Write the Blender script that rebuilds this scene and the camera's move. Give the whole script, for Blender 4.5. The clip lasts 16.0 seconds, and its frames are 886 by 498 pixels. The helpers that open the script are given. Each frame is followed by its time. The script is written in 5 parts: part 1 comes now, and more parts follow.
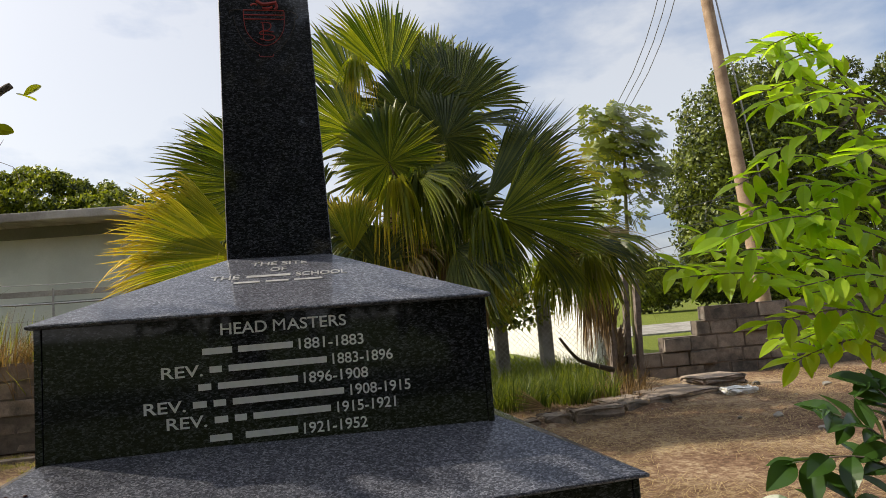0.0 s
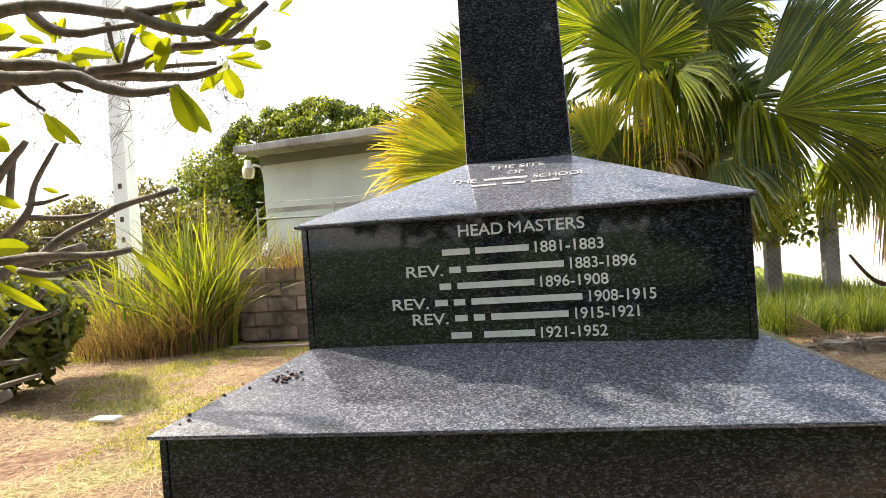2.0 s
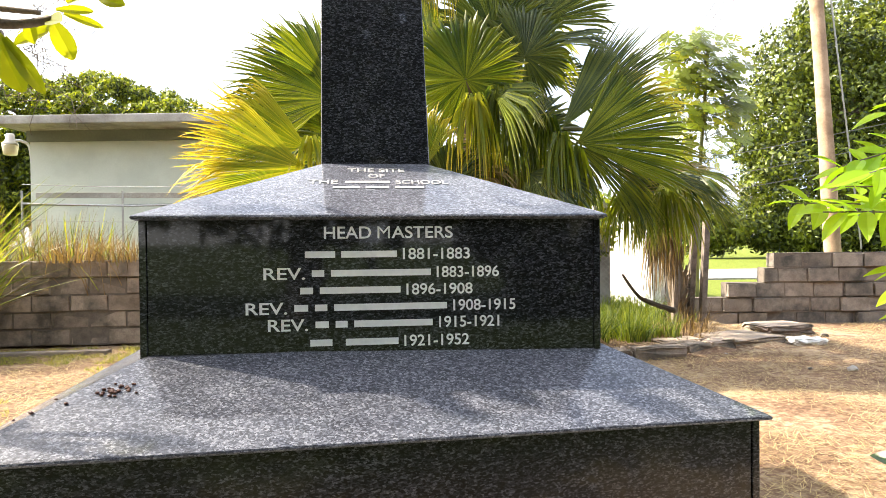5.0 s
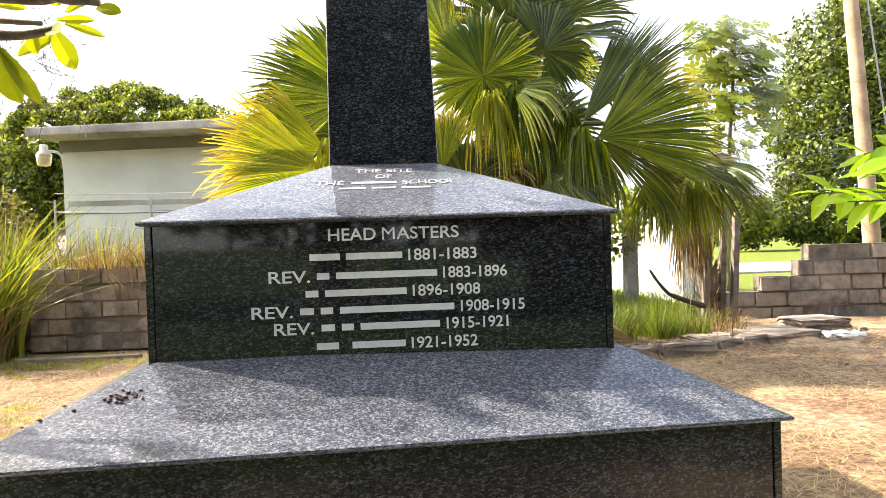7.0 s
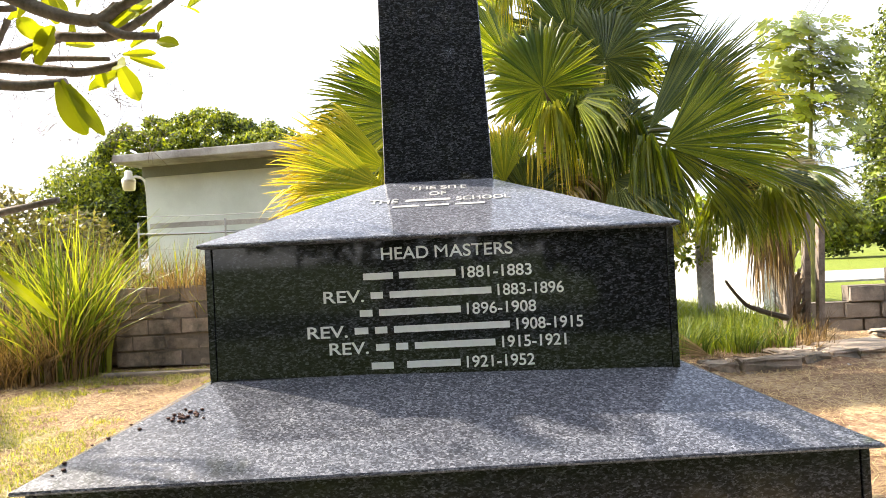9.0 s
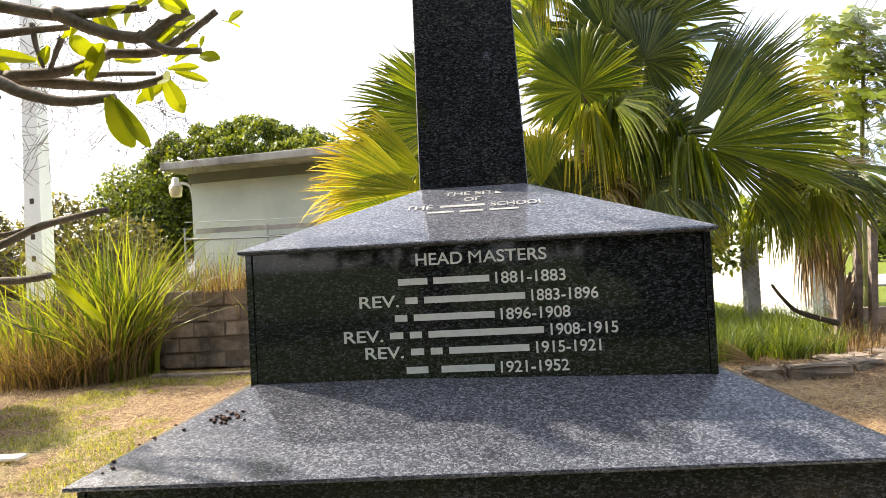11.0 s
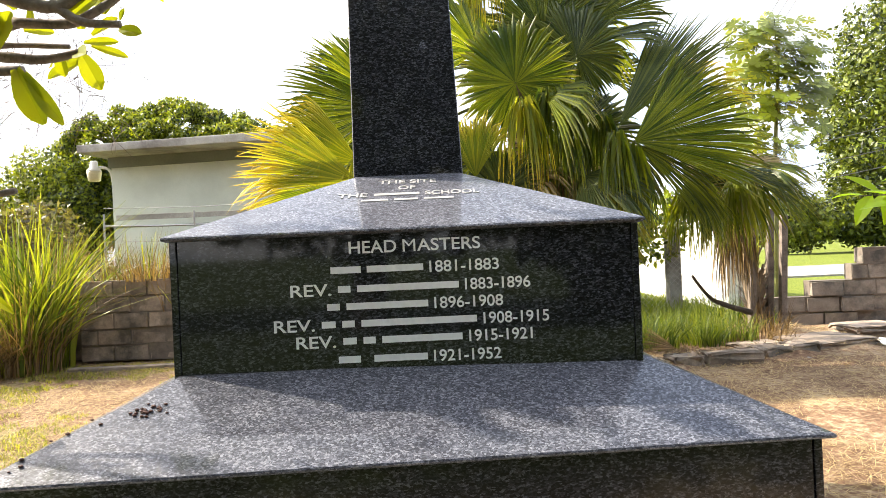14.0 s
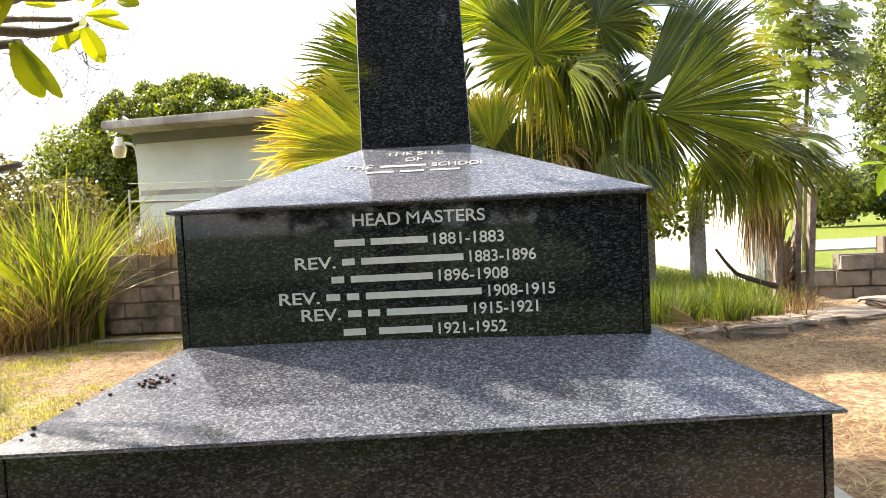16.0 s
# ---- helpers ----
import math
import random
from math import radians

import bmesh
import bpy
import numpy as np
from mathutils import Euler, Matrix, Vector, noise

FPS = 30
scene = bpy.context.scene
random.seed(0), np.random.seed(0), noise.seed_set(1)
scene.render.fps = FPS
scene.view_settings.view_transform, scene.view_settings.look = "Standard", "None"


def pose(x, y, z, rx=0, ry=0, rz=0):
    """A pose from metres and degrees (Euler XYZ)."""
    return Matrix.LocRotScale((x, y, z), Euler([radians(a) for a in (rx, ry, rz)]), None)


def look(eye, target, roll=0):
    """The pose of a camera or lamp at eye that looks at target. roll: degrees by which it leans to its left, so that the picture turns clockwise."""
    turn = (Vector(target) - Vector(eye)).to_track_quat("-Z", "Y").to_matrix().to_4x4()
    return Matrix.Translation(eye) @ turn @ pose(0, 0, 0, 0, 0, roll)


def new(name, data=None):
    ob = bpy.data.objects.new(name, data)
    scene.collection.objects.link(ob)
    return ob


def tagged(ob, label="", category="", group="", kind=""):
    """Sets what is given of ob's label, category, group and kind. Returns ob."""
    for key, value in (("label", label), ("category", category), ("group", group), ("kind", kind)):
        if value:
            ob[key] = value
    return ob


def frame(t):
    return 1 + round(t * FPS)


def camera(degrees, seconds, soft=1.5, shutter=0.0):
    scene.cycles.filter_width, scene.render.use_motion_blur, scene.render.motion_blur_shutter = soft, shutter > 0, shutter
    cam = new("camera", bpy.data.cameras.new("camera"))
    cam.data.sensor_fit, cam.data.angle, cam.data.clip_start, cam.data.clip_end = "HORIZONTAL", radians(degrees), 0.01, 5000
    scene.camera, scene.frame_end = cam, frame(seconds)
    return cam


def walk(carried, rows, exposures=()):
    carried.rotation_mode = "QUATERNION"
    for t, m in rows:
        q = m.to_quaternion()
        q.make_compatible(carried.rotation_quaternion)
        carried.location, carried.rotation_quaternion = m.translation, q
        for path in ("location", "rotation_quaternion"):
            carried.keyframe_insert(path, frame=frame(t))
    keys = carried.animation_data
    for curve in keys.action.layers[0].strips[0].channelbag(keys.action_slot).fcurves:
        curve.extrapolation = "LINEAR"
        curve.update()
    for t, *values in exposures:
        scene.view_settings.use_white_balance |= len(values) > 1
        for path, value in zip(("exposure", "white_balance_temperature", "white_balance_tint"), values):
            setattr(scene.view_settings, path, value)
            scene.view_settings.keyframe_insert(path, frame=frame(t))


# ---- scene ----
cam = camera(70.3, 16.0, soft=0.6)
PATH = [
    (0, (0.137, -2.1, 1.166), (0.537, -0.15, 1.359), -4.5),
    (0.5, (0.11, -2.082, 1.143), (0.466, -0.114, 1.127), -0.7),
    (1, (0.13, -2.052, 1.138), (0.43, -0.075, 1.109), -2.5),
    (1.5, (0.16, -2.016, 1.142), (0.177, -0.017, 1.196), -2.5),
    (2, (0.177, -1.975, 1.128), (-0.218, -0.014, 1.107), -3.9),
    (2.5, (0.152, -1.943, 1.133), (-0.141, 0.036, 1.12), -4.4),
    (3, (0.062, -1.924, 1.143), (-0.117, 0.067, 1.222), -4.4),
    (3.5, (-0.009, -1.916, 1.123), (0.172, 0.074, 1.03), -2.8),
    (6, (-0.055, -1.941, 1.136), (0.184, 0.045, 1.149), 0.1),
    (6.5, (-0.052, -1.938, 1.133), (0.088, 0.057, 1.125), 0.9),
    (7, (0.023, -1.906, 1.132), (0.183, 0.087, 1.107), -1.8),
    (7.5, (0.074, -1.899, 1.132), (0.168, 0.098, 1.174), 0.6),
    (8, (0.095, -1.887, 1.124), (0.244, 0.108, 1.107), 2.7),
    (8.5, (0.09, -1.895, 1.13), (0.123, 0.105, 1.153), -1.8),
    (9, (0.068, -1.877, 1.143), (0.015, 0.122, 1.168), -2.9),
    (11.5, (0.087, -1.895, 1.15), (-0.094, 0.097, 1.193), -3.1),
    (12, (0.081, -1.894, 1.147), (-0.03, 0.102, 1.172), -2.2),
    (12.5, (0.083, -1.898, 1.145), (0.058, 0.102, 1.153), -2.1),
    (13, (0.089, -1.89, 1.144), (0.175, 0.108, 1.142), -2.5),
    (13.5, (0.083, -1.886, 1.143), (0.139, 0.113, 1.136), -2.6),
    (14, (0.085, -1.882, 1.143), (0.115, 0.118, 1.145), -2.6),
    (14.5, (0.115, -1.879, 1.142), (0.073, 0.121, 1.159), -3.2),
    (15, (0.16, -1.878, 1.134), (-0.046, 0.111, 1.101), -2.7),
    (15.5, (0.176, -1.863, 1.121), (-0.096, 0.113, 0.977), -2.8),
    (16, (0.145, -1.863, 1.134), (0.093, 0.135, 1.058), -2.8),
]
walk(cam, [(t, look(e, g, r)) for t, e, g, r in PATH], exposures=[(0, 0.03), (0.5, 0.21), (1, 0.76), (1.5, 1.38), (2.5, 1.38), (3.5, 1.55), (6, 1.77), (7, 1.72), (9, 1.65), (11.5, 1.21), (13, 1.47), (15, 1.57), (15.5, 1.62), (16, 1.60)])

# ---- sky and sun ----
SUN = Vector((-1.12, 0.333, 1.0)).normalized()
world = bpy.data.worlds.new("sky")
scene.world = world
world.use_nodes = True
wn, wl = world.node_tree.nodes, world.node_tree.links
wn.clear()
w_out, w_bg = wn.new("ShaderNodeOutputWorld"), wn.new("ShaderNodeBackground")
sky = wn.new("ShaderNodeTexSky")
sky.sky_type, sky.sun_disc = "NISHITA", False
sky.sun_elevation = math.asin(SUN.z)
sky.sun_rotation = math.atan2(SUN.x, SUN.y)
sky.dust_density = 4.0
w_co, w_map, w_noise, w_ramp = (wn.new("ShaderNode" + n) for n in ("TexCoord", "Mapping", "TexNoise", "ValToRGB"))
w_map.inputs["Scale"].default_value = (1.0, 1.0, 2.2)
w_map.inputs["Location"].default_value = (0.35, 0.1, 0.0)
w_noise.inputs["Scale"].default_value = 2.3
w_noise.inputs["Detail"].default_value = 7.0
w_noise.inputs["Roughness"].default_value = 0.55
w_ramp.color_ramp.elements[0].position, w_ramp.color_ramp.elements[1].position = 0.40, 0.53
w_mix = wn.new("ShaderNodeMixRGB")
w_glow = wn.new("ShaderNodeMixRGB")
w_glow.blend_type = "ADD"
w_glow.inputs["Fac"].default_value = 1.0
w_glow.inputs["Color2"].default_value = (6.8, 6.7, 6.6, 1)
wl.new(sky.outputs["Color"], w_glow.inputs["Color1"])
wl.new(w_glow.outputs["Color"], w_mix.inputs["Color2"])
wl.new(w_co.outputs["Generated"], w_map.inputs["Vector"])
wl.new(w_map.outputs["Vector"], w_noise.inputs["Vector"])
wl.new(w_noise.outputs["Fac"], w_ramp.inputs["Fac"])
wl.new(w_ramp.outputs["Color"], w_mix.inputs["Fac"])
w_blue = wn.new("ShaderNodeMixRGB")
w_blue.blend_type = "ADD"
w_blue.inputs["Fac"].default_value = 1.0
w_blue.inputs["Color2"].default_value = (2.7, 3.3, 4.5, 1)
wl.new(sky.outputs["Color"], w_blue.inputs["Color1"])
wl.new(w_blue.outputs["Color"], w_mix.inputs["Color1"])
# bright haze round the sun
w_dot = wn.new("ShaderNodeVectorMath")
w_dot.operation = "DOT_PRODUCT"
w_dot.inputs[1].default_value = tuple(SUN)
w_nrm = wn.new("ShaderNodeVectorMath")
w_nrm.operation = "NORMALIZE"
wl.new(w_co.outputs["Generated"], w_nrm.inputs[0])
wl.new(w_nrm.outputs["Vector"], w_dot.inputs[0])
w_max, w_pow, w_mul = (wn.new("ShaderNodeMath") for _ in range(3))
w_max.operation, w_pow.operation, w_mul.operation = "MAXIMUM", "POWER", "MULTIPLY"
w_max.inputs[1].default_value, w_pow.inputs[1].default_value, w_mul.inputs[1].default_value = 0.0, 12.0, 12.0
wl.new(w_dot.outputs["Value"], w_max.inputs[0])
wl.new(w_max.outputs["Value"], w_pow.inputs[0])
wl.new(w_pow.outputs["Value"], w_mul.inputs[0])
w_sum = wn.new("ShaderNodeMixRGB")
w_sum.blend_type = "ADD"
w_sum.inputs["Fac"].default_value = 1.0
wl.new(w_mix.outputs["Color"], w_sum.inputs["Color1"])
wl.new(w_mul.outputs["Value"], w_sum.inputs["Color2"])
wl.new(w_sum.outputs["Color"], w_bg.inputs["Color"])
w_bg.inputs["Strength"].default_value = 0.08
wl.new(w_bg.outputs["Background"], w_out.inputs["Surface"])
sun = new("sun", bpy.data.lights.new("sun", "SUN"))
sun.data.energy, sun.data.angle, sun.data.color = 5.0, radians(0.6), (1.0, 0.89, 0.71)
sun.matrix_world = look(SUN * 30, (0, 0, 0))
scene.view_settings.exposure = 0.0


# ---- materials ----
def nodes_of(name, rough=0.8, metal=0.0):
    m = bpy.data.materials.new(name)
    m.use_nodes = True
    n, l = m.node_tree.nodes, m.node_tree.links
    p = n["Principled BSDF"]
    p.inputs["Roughness"].default_value, p.inputs["Metallic"].default_value = rough, metal
    co = n.new("ShaderNodeTexCoord")
    return m, n, l, p, co


def ramp_of(n, stops):
    r = n.new("ShaderNodeValToRGB")
    e = r.color_ramp.elements
    while len(e) < len(stops):
        e.new(0.5)
    for k, (pos, col) in zip(e, stops):
        k.position, k.color = pos, (*col, 1)
    return r


def noise_of(n, l, vec, scale, detail=4.0, rough=0.6):
    t = n.new("ShaderNodeTexNoise")
    t.inputs["Scale"].default_value, t.inputs["Detail"].default_value, t.inputs["Roughness"].default_value = scale, detail, rough
    l.new(vec, t.inputs["Vector"])
    return t


def bump_of(n, l, p, height, strength, distance):
    b = n.new("ShaderNodeBump")
    b.inputs["Strength"].default_value, b.inputs["Distance"].default_value = strength, distance
    l.new(height, b.inputs["Height"])
    l.new(b.outputs["Normal"], p.inputs["Normal"])


def mixed(n, l, fac, a, b, kind="MIX"):
    x = n.new("ShaderNodeMixRGB")
    x.blend_type = kind
    for sock, v in (("Fac", fac), ("Color1", a), ("Color2", b)):
        if isinstance(v, bpy.types.NodeSocket):
            l.new(v, x.inputs[sock])
        elif sock == "Fac":
            x.inputs[sock].default_value = v
        else:
            x.inputs[sock].default_value = (*v, 1)
    return x.outputs["Color"]


def surface(name, dark, light, scale, rough=0.85, fine=60.0, bump=0.3, dist=0.01, stain=None, stain_scale=1.5, each=0.0, metal=0.0, world_space=False):
    """A mottled surface: two scales of noise, optional stains and variation from piece to piece."""
    m, n, l, p, co = nodes_of(name, rough, metal)
    if world_space:
        g = n.new("ShaderNodeNewGeometry")
        vec = g.outputs["Position"]
    else:
        vec = co.outputs["Object"]
    a, b = noise_of(n, l, vec, scale), noise_of(n, l, vec, fine, 3.0)
    col = mixed(n, l, 0.4, a.outputs["Fac"], b.outputs["Fac"])
    r = ramp_of(n, [(0.32, dark), (0.68, light)])
    l.new(col, r.inputs["Fac"])
    out = r.outputs["Color"]
    if stain:
        s = noise_of(n, l, vec, stain_scale, 6.0, 0.65)
        sr = ramp_of(n, [(0.45, (0, 0, 0)), (0.66, (1, 1, 1))])
        l.new(s.outputs["Fac"], sr.inputs["Fac"])
        out = mixed(n, l, sr.outputs["Color"], out, stain)
    if each:
        info = n.new("ShaderNodeObjectInfo")
        er = ramp_of(n, [(0.0, (1 - each,) * 3), (1.0, (1.0, 1.0, 1.0))])
        l.new(info.outputs["Random"], er.inputs["Fac"])
        out = mixed(n, l, 1.0, out, er.outputs["Color"], "MULTIPLY")
    l.new(out, p.inputs["Base Color"])
    bump_of(n, l, p, col, bump, dist)
    return m


def granite_material(name="polished_granite", polish=1.0, dust_lit=0.0):
    m, n, l, p, co = nodes_of(name, 0.09)
    mp = n.new("ShaderNodeMapping")
    mp.inputs["Scale"].default_value = (1.0, 1.3, 1.9)
    mp.inputs["Rotation"].default_value = (0.2, 0.3, 0.5)
    l.new(co.outputs["Object"], mp.inputs["Vector"])
    warp = noise_of(n, l, mp.outputs["Vector"], 90.0, 3.0)
    wv = n.new("ShaderNodeVectorMath")
    wv.operation = "MULTIPLY_ADD"
    wv.inputs[1].default_value = (0.014, 0.014, 0.014)
    l.new(warp.outputs["Color"], wv.inputs[0])
    l.new(mp.outputs["Vector"], wv.inputs[2])
    v = n.new("ShaderNodeTexVoronoi")
    v.inputs["Scale"].default_value = 165.0 if dust_lit else 128.0
    l.new(wv.outputs["Vector"], v.inputs["Vector"])
    sep = n.new("ShaderNodeSeparateColor")
    l.new(v.outputs["Color"], sep.inputs["Color"])
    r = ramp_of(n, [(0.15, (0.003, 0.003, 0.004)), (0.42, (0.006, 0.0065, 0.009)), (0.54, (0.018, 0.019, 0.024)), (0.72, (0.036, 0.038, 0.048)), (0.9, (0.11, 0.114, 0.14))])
    # sloping tops: the sun's brightness is put into lighter flake colours
    if dust_lit:
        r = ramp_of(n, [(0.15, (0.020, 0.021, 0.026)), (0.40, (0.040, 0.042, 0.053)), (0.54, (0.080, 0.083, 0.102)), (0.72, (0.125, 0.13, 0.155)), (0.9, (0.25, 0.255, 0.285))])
    v2 = n.new("ShaderNodeTexVoronoi")
    v2.inputs["Scale"].default_value = 260.0
    l.new(wv.outputs["Vector"], v2.inputs["Vector"])
    sep2 = n.new("ShaderNodeSeparateColor")
    l.new(v2.outputs["Color"], sep2.inputs["Color"])
    l.new(mixed(n, l, 0.28, sep.outputs["Red"], sep2.outputs["Green"]), r.inputs["Fac"])
    big = noise_of(n, l, co.outputs["Object"], 7.0, 4.0)
    br = ramp_of(n, [(0.3, (0.75, 0.75, 0.77)), (0.7, (1.15, 1.15, 1.15))])
    l.new(big.outputs["Fac"], br.inputs["Fac"])
    stone = mixed(n, l, 1.0, r.outputs["Color"], br.outputs["Color"], "MULTIPLY")
    # mottled dust film, its blue standing in for reflected sky
    if dust_lit:
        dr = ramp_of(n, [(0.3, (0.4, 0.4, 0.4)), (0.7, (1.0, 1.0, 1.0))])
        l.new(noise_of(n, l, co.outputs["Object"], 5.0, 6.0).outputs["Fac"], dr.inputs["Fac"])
        stone = mixed(n, l, mixed(n, l, 1.0, dr.outputs["Color"], (dust_lit, dust_lit, dust_lit), "MULTIPLY"), stone, (0.33, 0.35, 0.45))
    l.new(stone, p.inputs["Base Color"])
    rr = ramp_of(n, [(0.35, (0.36, 0.36, 0.36)), (0.75, (0.50, 0.50, 0.50))])
    l.new(noise_of(n, l, co.outputs["Object"], 14.0, 5.0).outputs["Fac"], rr.inputs["Fac"])
    l.new(rr.outputs["Color"], p.inputs["Roughness"])
    p.inputs["IOR"].default_value = 1.5
    p.inputs["Coat Weight"].default_value, p.inputs["Coat Roughness"].default_value = polish, 0.05
    p.inputs["Specular IOR Level"].default_value = 0.15
    p.inputs["Coat IOR"].default_value = 1.5
    return m


def leaf_material(name, low, high, through_light=0.45, rough=0.42, scale=2.0, tip=None):
    """Leaf: light shines through it; colour varies from leaf to leaf."""
    m, n, l, p, co = nodes_of(name, rough)
    g = n.new("ShaderNodeNewGeometry")
    a = noise_of(n, l, co.outputs["Object"], scale, 3.0)
    f = mixed(n, l, 0.5, a.outputs["Fac"], g.outputs["Random Per Island"])
    r = ramp_of(n, [(0.3, low), (0.72, high)])
    l.new(f, r.inputs["Fac"])
    out = r.outputs["Color"]
    if tip:
        uv = n.new("ShaderNodeUVMap")
        s = n.new("ShaderNodeSeparateXYZ")
        l.new(uv.outputs["UV"], s.inputs["Vector"])
        tr = ramp_of(n, [(tip[1], (0, 0, 0)), (tip[2], (1, 1, 1))])
        wob = mixed(n, l, 0.25, s.outputs["X"], a.outputs["Fac"])
        l.new(wob, tr.inputs["Fac"])
        out = mixed(n, l, tr.outputs["Color"], out, tip[0])
    l.new(out, p.inputs["Base Color"])
    t = n.new("ShaderNodeBsdfTranslucent")
    l.new(mixed(n, l, 1.0, out, (2.0, 1.82, 0.52), "MULTIPLY"), t.inputs["Color"])
    x = n.new("ShaderNodeMixShader")
    x.inputs["Fac"].default_value = through_light
    l.new(p.outputs["BSDF"], x.inputs[1])
    l.new(t.outputs["BSDF"], x.inputs[2])
    l.new(x.outputs["Shader"], n["Material Output"].inputs["Surface"])
    return m


GRANITE = granite_material()
# copy of the granite for the tops: dusty, duller, sunlight in its colour
GRANITE_DUSTY_SUNLIT = granite_material("dusty_sunlit_granite", 0.55, 0.06)
# white engraving greyed down for the sheen that washes over the cap letters
SHEEN_DIMMED_ENGRAVING = surface("sheen_dimmed_engraving", (0.26, 0.26, 0.27), (0.40, 0.40, 0.40), 30, 0.5)
ENGRAVED = surface("white_engraving", (0.84, 0.84, 0.85), (0.95, 0.95, 0.95), 30, 0.6)
RED_PAINT = surface("faded_red_paint", (0.25, 0.02, 0.02), (0.45, 0.05, 0.04), 40, 0.6)
PAD_CONCRETE = surface("pale_concrete", (0.34, 0.32, 0.295), (0.60, 0.575, 0.54), 7, 0.9, 140, 0.5, 0.006, (0.27, 0.25, 0.22), 2.0)
CONCRETE = surface("weathered_concrete", (0.20, 0.19, 0.17), (0.42, 0.40, 0.36), 5, 0.9, 90, 0.5, 0.01, (0.13, 0.12, 0.10), 2.2)
BLOCK = surface("concrete_block", (0.20, 0.15, 0.115), (0.49, 0.395, 0.315), 6, 0.95, 110, 0.8, 0.012, (0.11, 0.095, 0.075), 3.5, each=0.35, world_space=True)
BLOCK_GREY = surface("grey_concrete_block", (0.17, 0.14, 0.115), (0.40, 0.345, 0.285), 6, 0.95, 110, 0.8, 0.012, (0.085, 0.08, 0.07), 2.6, each=0.4, world_space=True)
MORTAR = surface("mortar", (0.09, 0.072, 0.057), (0.20, 0.165, 0.135), 12, 0.95, 120, 0.6, 0.01)
RENDER_WALL = surface("pale_green_render", (0.56, 0.60, 0.52), (0.66, 0.69, 0.61), 1.2, 0.9, 40, 0.15, 0.004, (0.50, 0.53, 0.46), 0.8)
BEAM_DARK_GREEN = surface("dark_green_beam", (0.15, 0.165, 0.13), (0.21, 0.225, 0.18), 2.0, 0.9, 40, 0.2, 0.004)
ROOF_EDGE = surface("weathered_roof_edge", (0.30, 0.28, 0.24), (0.52, 0.50, 0.45), 3.0, 0.9, 50, 0.3, 0.006, (0.18, 0.16, 0.14), 1.6)
WHITE_WALL = surface("white_painted_wall", (0.74, 0.73, 0.70), (0.84, 0.83, 0.80), 1.5, 0.9, 40, 0.2, 0.004)
LAMP_CUP = surface("cream_lamp_plastic", (0.62, 0.54, 0.34), (0.76, 0.70, 0.50), 8, 0.4)
WHITE_METAL = surface("white_lamp_paint", (0.70, 0.68, 0.62), (0.82, 0.80, 0.74), 8, 0.5)
WOOD_POLE = surface("weathered_pole_wood", (0.26, 0.17, 0.10), (0.50, 0.36, 0.25), 3, 0.85, 45, 0.5, 0.01, (0.20, 0.13, 0.08), 2.0)
BARK = surface("grey_brown_bark", (0.075, 0.058, 0.047), (0.27, 0.22, 0.185), 14, 0.9, 90, 0.7, 0.008)
PALM_TRUNK = surface("fibrous_palm_trunk", (0.06, 0.045, 0.03), (0.24, 0.18, 0.12), 9, 0.95, 70, 0.9, 0.02)
WIRE = surface("grey_cable", (0.10, 0.10, 0.10), (0.16, 0.16, 0.16), 10, 1.0)
GALVANISED = surface("galvanised_wire", (0.30, 0.29, 0.27), (0.45, 0.44, 0.42), 20, 0.5, metal=0.6)
PAPER = surface("white_litter", (0.70, 0.69, 0.66), (0.85, 0.84, 0.80), 12, 0.8)
SEED = surface("dark_red_seeds", (0.035, 0.012, 0.010), (0.12, 0.045, 0.03), 30, 0.7)
STICK_WOOD = surface("dark_dead_wood", (0.03, 0.025, 0.02), (0.10, 0.08, 0.06), 14, 0.9)

FAN_GREEN = leaf_material("green_fan_leaf", (0.045, 0.078, 0.010), (0.21, 0.245, 0.022), 0.52, 0.36, 3.0, ((0.27, 0.24, 0.09), 0.72, 0.97))
FAN_DARK = leaf_material("blue_green_fan_leaf", (0.035, 0.058, 0.014), (0.125, 0.15, 0.03), 0.35, 0.45, 3.0, ((0.16, 0.15, 0.08), 0.8, 1.0))
FAN_YELLOW = leaf_material("yellowing_fan_leaf", (0.14, 0.19, 0.015), (0.33, 0.33, 0.03), 0.55, 0.4, 3.0, ((0.60, 0.47, 0.07), 0.55, 0.93))
FAN_DRY = leaf_material("dry_fan_leaf", (0.17, 0.13, 0.06), (0.40, 0.33, 0.18), 0.35, 0.6, 3.0)
DEAD_LEAF = leaf_material("dead_brown_leaf", (0.10, 0.065, 0.03), (0.30, 0.21, 0.12), 0.2, 0.7, 3.0)
DRY_STEM = leaf_material("brown_dry_stem", (0.07, 0.045, 0.02), (0.30, 0.205, 0.11), 0.22, 0.7, 2.0)
PETIOLE = leaf_material("leaf_stalk", (0.09, 0.11, 0.025), (0.17, 0.17, 0.05), 0.15, 0.5)
ROADSIDE_LEAF = leaf_material("dusky_tree_leaf", (0.010, 0.014, 0.008), (0.035, 0.042, 0.018), 0.15, 0.6, 0.4)
IVY = leaf_material("bright_vine_leaf", (0.016, 0.030, 0.004), (0.24, 0.29, 0.018), 0.34, 0.4, 0.6)
TREE_GREEN = leaf_material("dark_tree_leaf", (0.012, 0.024, 0.005), (0.17, 0.21, 0.020), 0.27, 0.45, 0.4)
SCRUB = leaf_material("brownish_scrub_leaf", (0.05, 0.042, 0.022), (0.20, 0.19, 0.06), 0.3, 0.5, 0.8)
